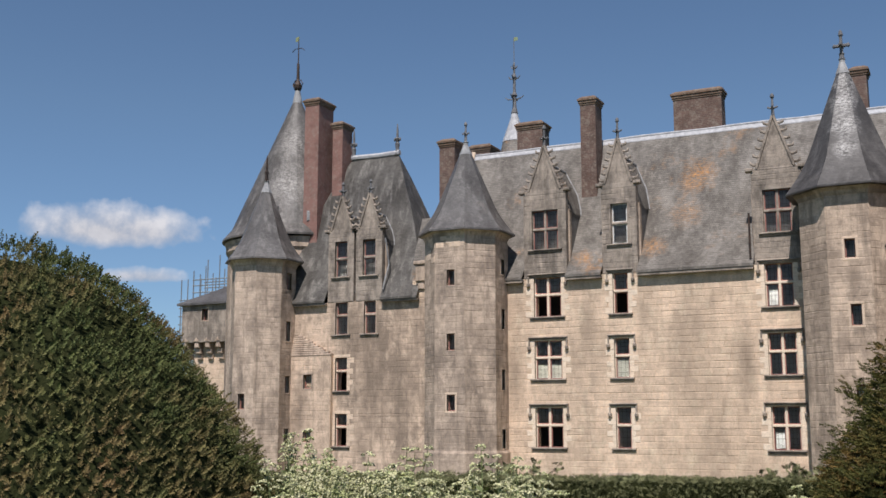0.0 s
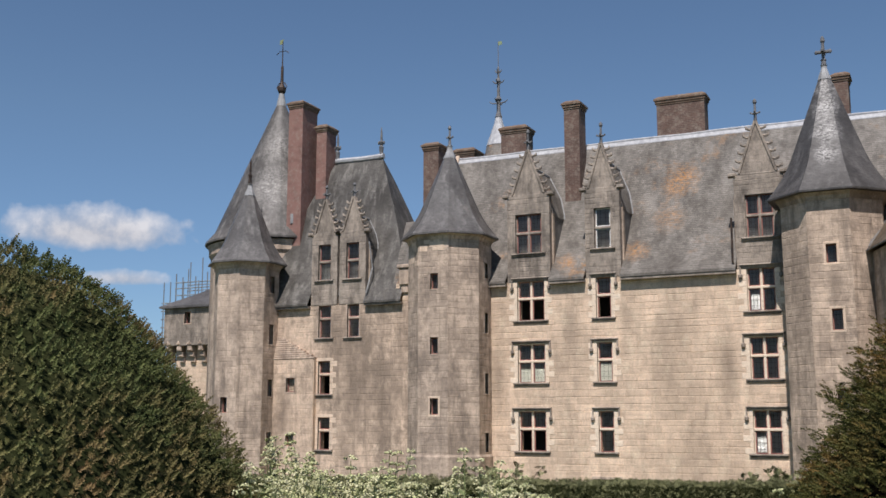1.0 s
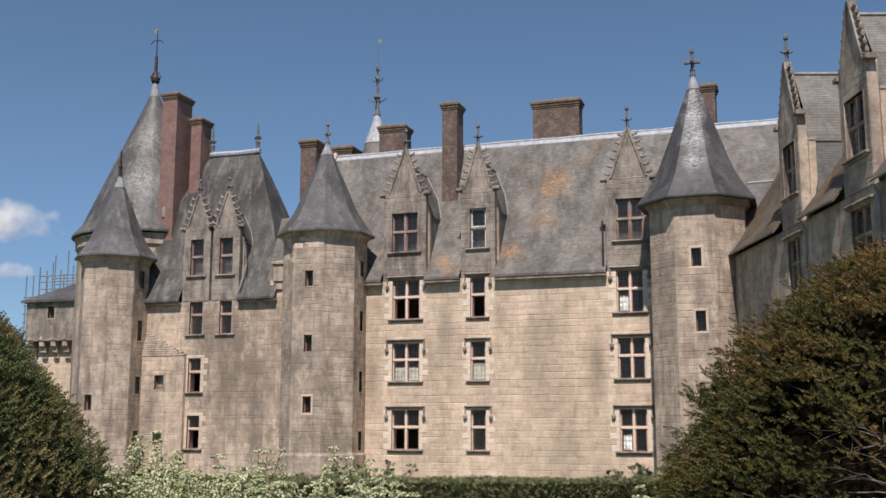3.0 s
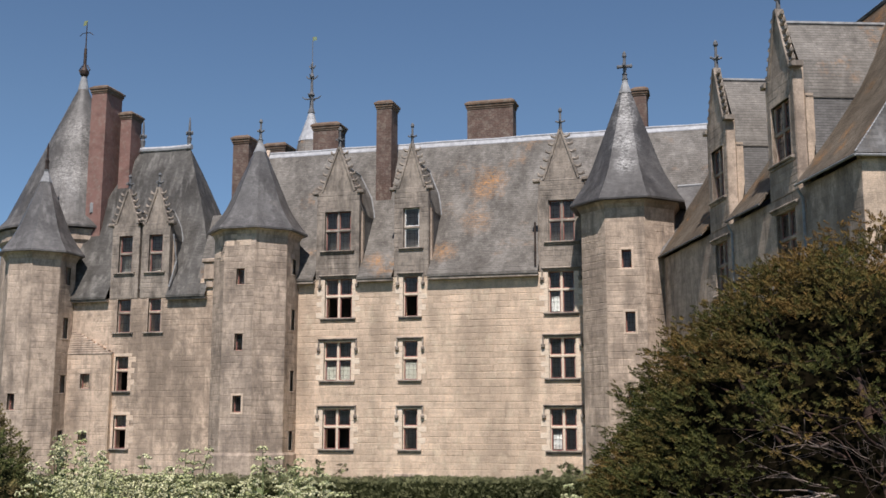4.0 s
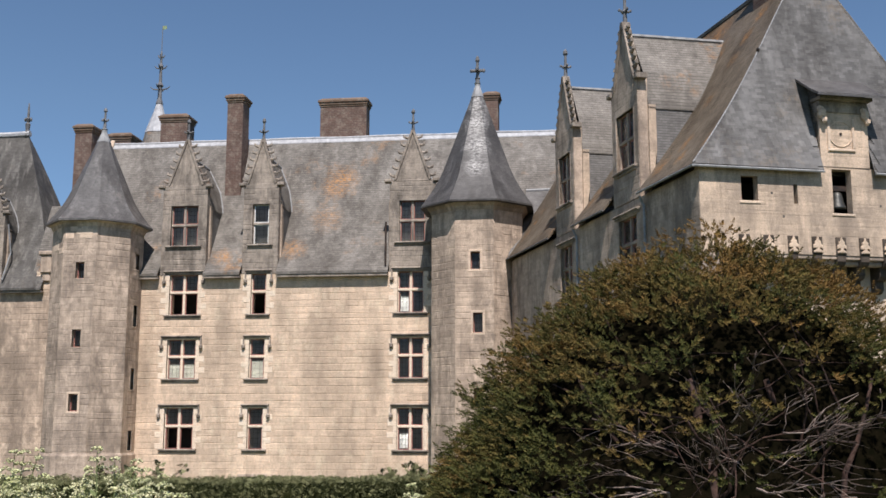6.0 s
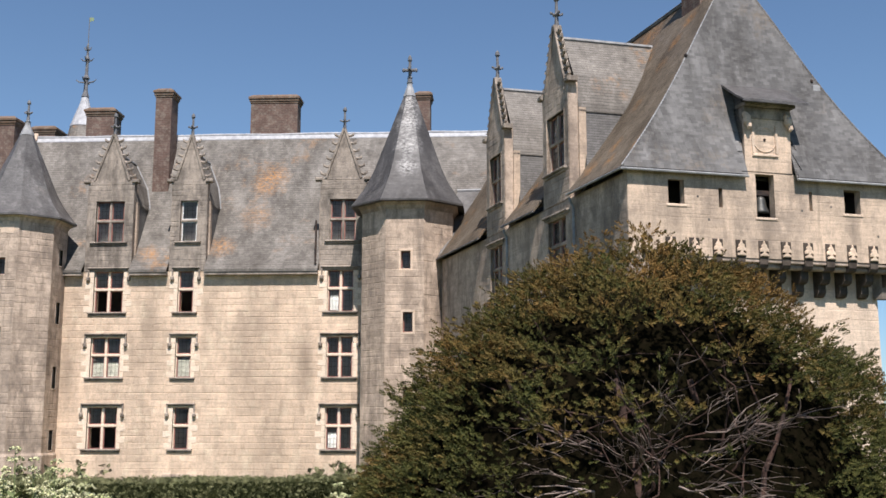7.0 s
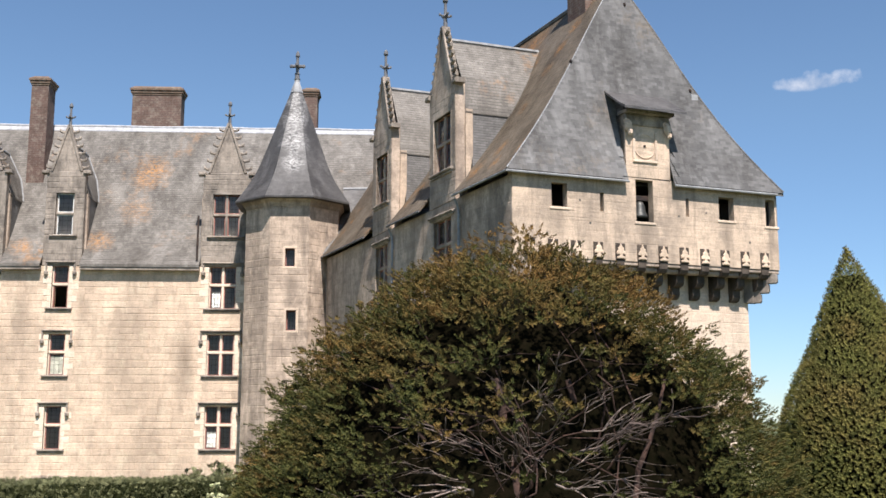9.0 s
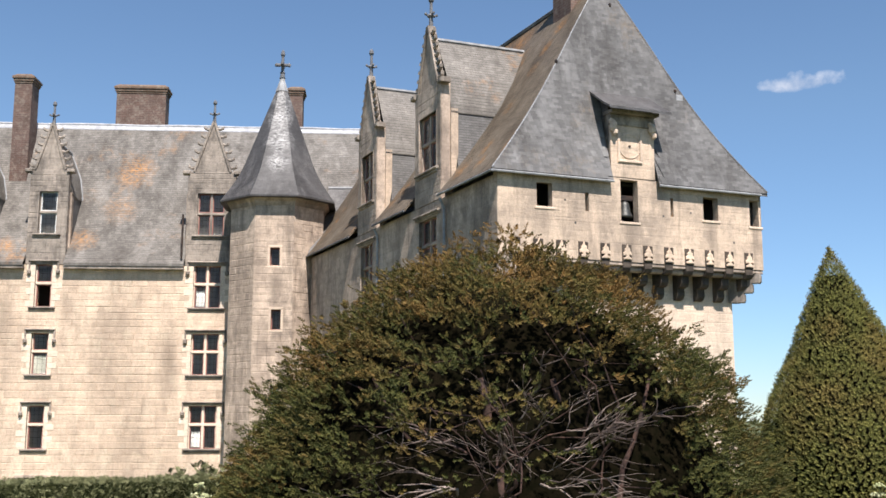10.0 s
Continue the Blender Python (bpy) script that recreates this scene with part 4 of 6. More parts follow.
    for x, z in ((-38.2, 19.95), (-34.7, 19.95)):
        part("roof_finial", Geo().lathe([(0.22, z - 0.2), (0.13, z + 0.2), (0.17, z + 0.6), (0.1, z + 0.7), (0.2, z + 0.95), (0.09, z + 1.05), (0.07, z + 1.6), (0.03, z + 2.0)], 8, LONG @ Matrix.Translation((x, 3.5, 0)))
             .lump(0.2, 0, z + 0.9, 0.09, 0.09, 0.14, LONG @ Matrix.Translation((x, 3.5, 0))).lump(-0.2, 0, z + 0.9, 0.09, 0.09, 0.14, LONG @ Matrix.Translation((x, 3.5, 0))), DARK_LEAD, b)
    # the stepped-out lower bay with its weathered stone top
    low = LONG @ Matrix.Translation((0, -0.35, 0))
    masonry("lower_bay", b, low, -40.9, -37.45, BASE, 5.8, [(-39.5, -38.85, 3.69, 4.59), (-39.45, -38.85, 0.23, 0.99)], STAINED_STONE, 0.6, 0.31)
    slit_window(b, low, -39.5, -38.85, 3.69, 4.59)
    slit_window(b, low, -39.45, -38.85, 0.23, 0.99)
    for i in range(11):
        g = Geo().block(-41.0, -37.4 - 0.27 * i + 0.05 * math.sin(i * 2.3), -0.40 + 0.035 * i, 0.1, 5.8 + 0.14 * i, 5.94 + 0.14 * i, 0.035, LONG)
        part("weathering_course", g, GREY_STONE, b)
    part("bay_side", Geo().box(-37.46, -37.40, -0.34, 0.0, BASE, 5.8, LONG), STONE, b)
    chimney(b, LONG, -41.1, -39.95, 1.6, 3.5, 11.0, 24.05, RED_BRICK)
    chimney(b, LONG, -39.4, -38.6, 2.6, 3.9, 14.0, 22.4, RED_BRICK)
    part("drainpipe", Geo().tube([(-40.6, -0.1, 9.3), (-40.65, -0.12, 6.4), (-40.75, -0.45, 5.7), (-40.8, -0.45, -2)], 0.06, 6, LONG), IRON, b)
    part("drainpipe", Geo().tube([(-33.55, -0.1, 13.3), (-33.45, 0.2, 11.6), (-33.6, -0.35, 9.9)], 0.05, 6, LONG), LEAD, b)


build_house()


def build_round_tower():
    cx, cy = -44.1, FY + 5
    b = thing("round_tower", (cx, cy, BASE), "great round tower with a tall conical slate roof and iron weathervane", "castle tower", CASTLE)
    at = Matrix.Translation((cx, cy, 0))
    part("wall", Geo().lathe([(4.75, BASE), (4.75, 13.3), (4.9, 13.5), (4.9, 13.9), (5.0, 14.2)], 40, at), GREY_STONE, b)
    prof = [(5.2, 14.3), (5.2, 14.42), (4.55, 15.2)] + [(4.55 * (1 - h) + 0.36 * h, 15.2 + 9.9 * h) for h in (0.2, 0.4, 0.6, 0.8, 1.0)]
    part("roof", Geo().lathe(prof, 40, at), ROUND_SLATE, b, "steep conical slate roof, a pale sheen painted on its right", smooth=False)
    part("roof_cap", Geo().lathe([(0.42, 24.6), (0.36, 25.2), (0.22, 25.9), (0.14, 26.4)], 12, at), LEAD, b)
    part("roof_dormer", Geo().block(-0.35, 0.35, -0.25, 1.2, 15.3, 16.0, 0.05, turned(cx + 3.5, cy - 3.1, 45)), LEAD, b)
    part("weathervane", Geo().lathe([(0.16, 26.0), (0.3, 26.25), (0.34, 26.5), (0.16, 26.8), (0.12, 27.0), (0.10, 28.2), (0.05, 28.25), (0.03, 30.2)], 8, at)
         .tube([(-0.55, 0, 29.2), (-0.3, 0, 29.4), (0.3, 0, 29.4), (0.55, 0, 29.2)], 0.03, 5, at).tube([(0.22, 0, 26.2), (0.45, 0, 26.6), (0.2, 0, 26.95)], 0.04, 5, at).tube([(-0.22, 0, 26.2), (-0.45, 0, 26.6), (-0.2, 0, 26.95)], 0.04, 5, at), IRON, b)
    part("vane_flag", Geo().prism([(-0.3, 29.95), (0.0, 30.0), (0.05, 30.35), (-0.25, 30.3)], -0.01, 0.01, at), GILT, b)


build_round_tower()


def build_gate_tower():
    b = thing("gate_tower", (-49, FY + 6, BASE), "lower battlemented limestone tower with carved corbels and a low slate roof", "castle tower", CASTLE)
    m = LONG @ Matrix.Translation((0, 3.0, 0))
    masonry("wall", b, m, -52.6, -43.5, 7.3, 10.15, [(-50.75, -50.2, 8.9, 9.75)], OLD_STONE, 0.5, 0.3)
    slit_window(b, m, -50.75, -50.2, 8.9, 9.75)
    masonry("lower_wall", b, LONG @ Matrix.Translation((0, 3.7, 0)), -51.9, -43.5, BASE, 7.4, (), STONE, 0.6, 0.31)
    masonry("side_wall", b, turned(-52.6, FY + 11, -90), 0, 8.0, 7.3, 10.15, (), OLD_STONE, 0.5)
    part("lower_side", Geo().box(-51.9, -51.3, FY + 3.8, FY + 11, BASE, 7.4), STONE, b)
    for i in range(9):
        x = -52.2 + 0.98 * i
        c = Geo()
        for k in range(3):
            c.block(x - 0.2, x + 0.2, 0.02 + 0.22 * k, 0.8, 6.9 - 0.42 * k, 7.3 - 0.42 * k, 0.06, m)
        part("corbel", c, GREY_STONE, b)
        part("fleuron", Geo().lump(x, 0.0, 7.48, 0.10, 0.09, 0.20, m).lump(x - 0.14, 0.0, 7.42, 0.09, 0.07, 0.10, m).lump(x + 0.14, 0.0, 7.42, 0.09, 0.07, 0.10, m), GREY_STONE, b)
    part("roof", Geo().loft([[(-52.9, 2.7, 10.05), (-43.0, 2.7, 10.05), (-43.0, 12, 10.05), (-52.9, 12, 10.05)], [(-52.9, 2.7, 10.2), (-43.0, 2.7, 10.2), (-43.0, 12, 10.2), (-52.9, 12, 10.2)],
                             [(-50.6, 4.6, 11.35), (-43.0, 4.6, 11.35), (-43.0, 10, 11.35), (-50.6, 10, 11.35)], [(-46.5, 7.2, 13.6), (-43.0, 7.2, 13.6), (-43.0, 7.4, 13.6), (-46.5, 7.4, 13.6)]], LONG), DARK_SLATE, b)


build_gate_tower()


def build_scaffold():
    b = thing("scaffold", (-56, FY + 14, BASE), "bare steel tube scaffold behind the lower tower", "scaffold")
    for x in (-61.2, -60.5, -59.9, -59.1, -58.4, -57.5, -56.6, -55.8, -55.0):
        for y in (0, 1.6):
            top = 15.3 if x in (-58.4, -55.0) else (14.4 if x in (-59.9, -56.6) else 13.7)
            part("pole", Geo().tube([(x, FY + 13 + y, BASE), (x, FY + 13 + y, top + 0.4 * y)], 0.05, 6), STEEL, b)
    for z in (7.0, 7.7, 8.4, 9.1, 9.8, 10.5, 11.2, 11.9, 12.5, 13.1, 13.6):
        for y in (0, 1.6):
            part("rail", Geo().tube([(-61.4 if z < 12 else -60.0, FY + 13 + y, z), (-54.8, FY + 13 + y, z)], 0.045, 6), STEEL, b)
    for i, (a, c) in enumerate(((-61.2, -59.9), (-59.9, -58.4), (-58.4, -56.6), (-56.6, -55.0))):
        part("brace", Geo().tube([(a, FY + 13, 8 + i), (c, FY + 13, 10.5 + i * 0.8)], 0.04, 6), STEEL, b)


build_scaffold()


def build_far_spire():
    cx, cy = -28.8, FY + 10.5
    b = thing("far_spire", (cx, cy, 8), "pale capped turret spire behind the ridge with a tall iron finial", "castle tower", CASTLE)
    at = Matrix.Translation((cx, cy, 0))
    part("spire", Geo().lathe([(2.2, 17.0), (1.25, 20.0), (0.9, 21.6)], 12, at), SLATE, b)
    part("spire_cap", Geo().lathe([(0.93, 21.6), (0.34, 23.3), (0.2, 23.9)], 12, at), PALE_LEAD, b, "pale lead cap")
    part("drum", Geo().lathe([(2.0, 8.0), (2.0, 17.0)], 12, at), GREY_STONE, b)
    f = Geo().lathe([(0.28, 23.8), (0.16, 24.2), (0.14, 25.0), (0.24, 25.15), (0.12, 25.4), (0.1, 26.4), (0.18, 26.55), (0.09, 26.8), (0.07, 27.6), (0.03, 27.7), (0.025, 29.6)], 8, at)
    for z, r in ((24.95, 0.72), (26.5, 0.45), (27.3, 0.25)):
        for a in range(4):
            d = (math.cos(a * math.pi / 2), math.sin(a * math.pi / 2))
            f.tube([(0, 0, z - 0.1), (d[0] * r * 0.7, d[1] * r * 0.7, z - 0.05), (d[0] * r, d[1] * r, z + 0.12)], [0.06, 0.05, 0.03], 5, at)
    part("roof_finial", f, DARK_LEAD, b)
    part("vane_flag", Geo().prism([(0.02, 29.3), (0.32, 29.35), (0.30, 29.6), (0.02, 29.6)], -0.01, 0.01, at), GILT, b)


build_far_spire()


# ---- the side wing and its bell pavilion ----
def wing_slope(z):
    return flare(z, 10.2, 18.7, -0.3, 5.39, 0.08)


def right_edge(z):
    return 11.25 - flare(z, 10.2, 18.7, 0.0, 5.86, 0.10)


def front_slope(z):
    return flare(z, 10.2, 18.7, -0.22, 1.75, 0.15)


def lay_slates(roof):
    """The pavilion's front slating, row by row; the rows beside the bell opening are single slates."""
    rng, rest, row, z, one = random.Random(17), Geo(), 0, 10.2, None
    while z < 18.5:
        lean = front_slope(z + 0.1) - front_slope(z)
        step = 0.118 * 0.1 / math.hypot(0.1, lean)
        tilt = Matrix.Rotation(-math.atan2(lean, 0.1) + 0.10, 4, "X")
        a, b = wing_slope(z + 0.06), right_edge(z + 0.06)
        u = a - (0.13 if row % 2 else 0.0)
        while u < b:
            u0, u1 = max(a, u), min(b, u + 0.25)
            u += 0.25
            if u1 - u0 < 0.05 or (u1 > 4.50 and u0 < 6.44 and z < 12.75):
                continue
            m = WING @ Matrix.Translation(((u0 + u1) / 2, front_slope(z) - 0.062, z + rng.uniform(-0.004, 0.004))) @ tilt @ Matrix.Diagonal((u1 - u0 - 0.001, 1, 1, 1))
            if 0.9 < u0 and u1 < 4.5 and 10.5 < z < 13.2:
                if one is None:
                    one = mesh_of("slate", Geo().box(-0.5, 0.5, -0.012, 0.008, -0.01, 0.17), LAID_SLATE)
                ob = new("slate", one)
                ob.parent, ob.matrix_basis = roof, m
            else:
                rest.box(-0.5, 0.5, -0.012, 0.008, -0.01, 0.17, m)
        z, row = z + step, row + 1
    part("slating", rest, LAID_SLATE, roof, kind="stuff")


def build_wing():
    b = thing("bell_wing", (4, 46, BASE), "limestone side wing with a machicolated bell pavilion under steep slates", "castle building", CASTLE)
    left = WING @ Matrix(((0, 1, 0, 0), (-1, 0, 0, 24.5), (0, 0, 1, 0), (0, 0, 0, 1)))  # u runs towards the pavilion's corner
    at = lambda back: 24.5 - back
    cols = ((12.35, 13.88), (5.2, 6.95))
    ops = [(at(c), at(a), z0, z1) for a, c in cols for z0, z1 in ((7.2, 9.5), (3.6, 5.9), (0.0, 2.2))]
    # this side's wall and windows take grey stone, partly for its shade
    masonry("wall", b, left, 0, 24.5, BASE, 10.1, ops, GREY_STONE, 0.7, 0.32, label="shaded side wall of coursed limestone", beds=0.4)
    for q in ops:
        cross_window(b, left, *q, hood=True, bosses=False, stone=GREY_STONE)
    W = 11.15
    # upper pavilion wall, carried on corbels
    front = [(1.51, 2.13, 9.04, 9.93), (3.45, 3.60, 9.0, 9.68), (4.93, 5.66, 8.72, 10.28), (7.05, 7.18, 9.05, 9.75), (8.5, 9.17, 9.02, 9.9), (10.62, 11.12, 8.92, 9.95)]
    masonry("front_wall", b, WING, 0, W, 7.25, 10.34, [q for q in front], PAVILION_STONE, 0.3, 0.34, label="pale limestone wall above the corbels", long=(0.6, 1.3), beds=0.3)
    masonry("clock_front", b, WING @ Matrix.Translation((0, -0.024, 0)), 4.54, 6.40, 10.36, 12.7, (), PAVILION_STONE, 0.5, 0.4, long=(0.9, 1.9), beds=0.3)
    for q in (front[0], front[2], front[4], front[5]):
        s = Geo().block(q[0] - 0.08, q[1] + 0.08, -0.05, 0.3, q[2] - 0.10, q[2], 0.02, WING)
        part("sill", s, PALE_STONE, b)
        if q in (front[0], front[4]):
            part("shutter", Geo().box(q[0] + 0.02, q[0] + 0.10, 0.16, 0.20, q[2], q[3], WING), RED_WOOD, b)
    # small dark blocks on the wall stand in for holes in shade
    for k, (u, z) in enumerate(((2.6, 9.3), (6.7, 9.0), (7.9, 9.2), (3.0, 8.5), (9.8, 8.2))):
        part("putlog_shade_block", Geo().box(u, u + 0.07, -0.022, 0.05, z, z + 0.08, WING), INSIDE, b)
    right = WING @ pose(W, 0, 0, 0, 0, 90)
    masonry("right_wall", b, right, 0, 22, 7.25, 10.34, (), PAVILION_STONE, 0.1, 0.34)
    SET = 0.85
    low = WING @ Matrix.Translation((0, SET, 0))
    masonry("lower_front", b, low, 0.0, W - SET, BASE, 7.3, [(7.7, 8.75, 1.6, 3.75)], PALE_STONE, 0.6, 0.36, long=(0.6, 1.3), beds=0.5)
    masonry("lower_right", b, WING @ pose(W - SET, SET, 0, 0, 0, 90), 0, 20, BASE, 7.3, (), PALE_STONE, 0.6, 0.36)
    arch = [(7.7, 3.75)] + [(8.225 - 0.525 * math.cos(math.pi * i / 10), 3.72 + 0.5 * math.sin(math.pi * i / 10)) for i in range(11)] + [(8.75, 3.75)]
    # a solid dark piece stands in for the shaded arch head
    part("arch_window", Geo().prism([(x, z) for x, z in reversed(arch)], -0.026, 0.3, low), INSIDE, b, "dark block for the shade of a round-arched opening")
    # the upright dark sheets behind the openings darken the pavilion's inside
    part("dark_slab", Geo().box(0.3, W - 0.3, 0.3, 20, 7.3, 7.42, WING).box(0.3, W - 0.5, 2.2, 2.3, 7.4, 10.2, WING).box(0.3, W - 0.4, 0.6, 20, 10.2, 10.3, WING).box(W - 0.13, W - 0.105, 0.32, 2.2, 7.4, 10.15, WING), INSIDE, b)
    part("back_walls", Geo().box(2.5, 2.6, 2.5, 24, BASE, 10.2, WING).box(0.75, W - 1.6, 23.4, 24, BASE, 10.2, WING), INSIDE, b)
    # string course and corbels
    part("string_course", Geo().block(0, W, 0.02, 0.3, 7.10, 7.25, 0.03, WING).block(0, W - 0.1, 0.14, 0.42, 6.92, 7.10, 0.05, WING).box(0, W - 0.2, 0.42, SET, 7.0, 7.12, WING), GREY_STONE, b)
    n = 12
    for i in range(n):
        u = 0.65 + 0.893 * i
        c = Geo()
        for k, (y, za, zb) in enumerate(((-0.03, 6.88, 7.30), (0.27, 6.46, 6.90), (0.56, 6.03, 6.48))):
            prof = [(y, zb), (y, za + 0.16), (y + 0.07, za + 0.05), (y + 0.2, za), (SET + 0.02, za), (SET + 0.02, zb)]
            c.loft([[(u - 0.16, p, z) for p, z in prof], [(u + 0.16, p, z) for p, z in prof]], WING)
        part("corbel", c, SOOT_SHADE_STONE, b, "three-stepped corbel, darkened for soot and parapet shade")
        # the dark panel stands in for shaded hollows around the leaf
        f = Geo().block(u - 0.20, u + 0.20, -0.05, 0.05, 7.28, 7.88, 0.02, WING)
        part("fleuron_panel", f, SOOT_SHADE_STONE, b)
        leaf = [(0.0, 7.32), (0.22, 7.32), (0.23, 7.38), (0.08, 7.43), (0.10, 7.50), (0.24, 7.47), (0.25, 7.56), (0.15, 7.63), (0.16, 7.70), (0.06, 7.76), (0.03, 7.84), (0.0, 7.87)]
        leaf += [(-x, z) for x, z in reversed(leaf[1:-1])]
        f = Geo().loft([[(u + x * 0.72, -0.05, z) for x, z in leaf], [(u + x * 0.70, -0.09, z) for x, z in leaf], [(u + x * 0.5, -0.105, 7.58 + (z - 7.58) * 0.9) for x, z in leaf]], WING)
        part("fleuron", f, STONE, b, "carved leaf ornament")
    for k in range(3):
        corner = WING @ pose(W - SET, SET, 0, 0, 0, 45)
        part("corbel", Geo().block(-0.2, 0.2, -1.12 + 0.3 * k, 0.1, 6.76 - 0.36 * k, 7.12 - 0.36 * k, 0.06, corner), OLD_STONE, b)
    for i in range(1, 6):
        v = 0.893 * i
        part("corbel", Geo().box(W - SET, W - 0.02, v - 0.19, v + 0.19, 6.78, 7.12, WING).box(W - SET, W - 0.25, v - 0.19, v + 0.19, 6.42, 6.8, WING).box(W - SET, W - 0.5, v - 0.19, v + 0.19, 6.05, 6.44, WING), GREY_STONE, b)
    # roof: body, then the flared eaves between the stone fronts
    hs = [10.5 + 8.2 * i / 12 for i in range(13)]
    s_of, f_of = lambda z: max(wing_slope(z), 0.12), lambda z: max(front_slope(z), 0.1)
    part("roof_slope", roof_sheet([[(s_of(z), 23.5, z) for z in hs], [(s_of(z), f_of(z), z) for z in hs]], 0.12, WING), WING_SLATE, b, "old mossy slates streaked with orange lichen")
    roof_front = part("roof_slope", roof_sheet([[(s_of(z), f_of(z), z) for z in hs], [(right_edge(z), f_of(z), z) for z in hs]], 0.12, WING), CLEAN_SLATE, b, "steep blue-grey slating")
    part("roof_slope", roof_sheet([[(right_edge(z), f_of(z), z) for z in hs], [(right_edge(z), 27.0, z) for z in hs]], 0.12, WING), CLEAN_SLATE, b)
    zs = [10.2 + 2.4 * i / 6 for i in range(7)]
    spans = ((-1, 4.35), (7.75, 11.55), (14.7, 23.5))
    for a, c in spans:
        sec = [[(wing_slope(z) - 0.04, (front_slope(z) - 0.04) if v < 0 else v, z) for z in zs] for v in (c, a)]
        part("roof_slope", roof_sheet(sec, 0.12, WING), WING_SLATE, b, "old mossy slates streaked with orange lichen")
        # gutters farther back take the dark lead, which stands in for shade
        part("gutter", Geo().tube([(-0.36, max(a, -0.33), 10.12), (-0.36, c, 10.12)], 0.045, 6, WING), LEAD if a < 0 else DARK_LEAD, b)
    for a, c in ((-1, 4.5), (6.44, 99)):
        sec = [[((wing_slope(z) - 0.04) if u < 0 else (right_edge(z) + 0.04 if u > 20 else u), front_slope(z) - 0.04, z) for z in zs] for u in (a, c)]
        part("roof_slope", roof_sheet(sec, 0.12, WING), CLEAN_SLATE, b)
        part("gutter", Geo().tube([(max(a, -0.36), -0.28, 10.12), (min(c, 11.0), -0.28, 10.12)], 0.045, 6, WING), LEAD, b)
    lay_slates(roof_front)
    hip = [(wing_slope(z) - 0.03, front_slope(z) - 0.05, z + 0.03) for z in [10.2 + 8.5 * i / 12 for i in range(13)]]
    part("hip_cap", Geo().tube(hip, 0.03, 5, WING), LEAD, b, "pale lead hip line")
    hip = [(right_edge(z) + 0.01, front_slope(z) - 0.05, z + 0.02) for z in [10.2 + 8.5 * i / 12 for i in range(13)]]
    part("hip_cap", Geo().tube(hip, 0.06, 6, WING), CLEAN_SLATE, b)
    part("ridge_cap", Geo().tube([(5.39, 1.75, 18.72), (5.39, 14, 18.72), (5.39, 26, 18.72)], 0.13, 6, WING), SLATE, b)
    chimney(b, WING, 4.75, 5.75, 2.9, 4.3, 16.5, 20.5)
    for back, half, wh in ((13.1, 1.22, 0.74), (6.05, 1.30, 0.85)):
        dormer(b, left, at(back), half, 10.1, 11.45, 13.75, wh, 14.9, 17.4, wing_slope, roof_mat=SLATE, z_ridge=17.0, z_low=13.75, base=10.1, stone=GREY_STONE, cheek=PAVILION_STONE, top=1.5, crockets=7)
    # downpipes beside the window bays
    for back in (11.45, 4.25):
        part("drainpipe", Geo().tube([(at(back), -0.3, 10.0), (at(back), -0.12, 9.6), (at(back), -0.12, BASE)], 0.055, 6, left), LEAD, b)
    # clock gablet: blind dial, carved bosses and a slated pentice hood
    part("dial_frame", Geo().block(4.82, 5.86, -0.10, 0.0, 10.92, 11.02, 0.02, WING).block(4.82, 4.92, -0.10, 0, 11.02, 12.1, 0.02, WING).block(5.76, 5.86, -0.10, 0, 11.02, 12.1, 0.02, WING), PALE_STONE, b)
    ring = WING @ pose(5.34, -0.02, 11.55, 90, 0, 0)
    part("dial", Geo().lathe([(0.48, 0.0), (0.48, 0.03), (0.465, 0.05), (0.44, 0.05), (0.43, 0.015), (0.02, 0.015)], 32, ring), PALE_STONE, b, "blank round stone dial")
    part("dial_hub", Geo().lathe([(0.05, 0.01), (0.05, 0.05)], 10, ring), IRON, b)
    for u in (4.62, 6.28):
        part("carved_boss", Geo().lump(u, -0.14, 12.25, 0.17, 0.16, 0.24, WING).lump(u + 0.04, -0.2, 12.0, 0.1, 0.12, 0.14, WING).lump(u - 0.06, -0.1, 12.42, 0.12, 0.12, 0.12, WING), PALE_STONE, b)
    hood = [[(u, -0.70, 12.82), (u, -0.2, 13.12), (u, 0.7, 13.75), (u, front_slope(14.6) + 0.1, 14.5)] for u in (4.15, 6.75)]
    part("hood_roof", roof_sheet(hood, 0.09, WING), DARK_SLATE, b, "slated pentice hood over the dial")
    part("hood_soffit", Geo().box(4.46, 6.46, -0.34, 0.3, 12.72, 12.84, WING).block(4.52, 6.42, -0.10, 0.2, 12.30, 12.72, 0.03, WING), OLD_STONE, b)
    for u in (4.54, 6.30):
        part("hood_cheek", Geo().loft([[(u, 0.05, 10.2), (u, 1.2, 10.4), (u, 1.4, 13.9), (u, 0.05, 13.0)], [(u + 0.1, 0.05, 10.2), (u + 0.1, 1.2, 10.4), (u + 0.1, 1.4, 13.9), (u + 0.1, 0.05, 13.0)]], WING), DARK_SLATE, b)
    for u, z in ((8.0, 14.2), (2.9, 14.8), (5.6, 17.6)):
        part("roof_hook", Geo().lump(u, front_slope(z) - 0.08, z, 0.07, 0.09, 0.09, WING), IRON, b)
    part("roof_patch", Geo().box(8.0, 8.3, front_slope(13.9) - 0.10, front_slope(13.9) + 0.2, 13.4, 14.05, WING), LEAD, b)
    bell_at = WING @ Matrix.Translation((5.3, 0.34, 0))
    bell = thing("bell", WING @ Vector((5.3, 0.34, 8.9)), "dark bronze bell hanging in the pavilion opening", "bell")
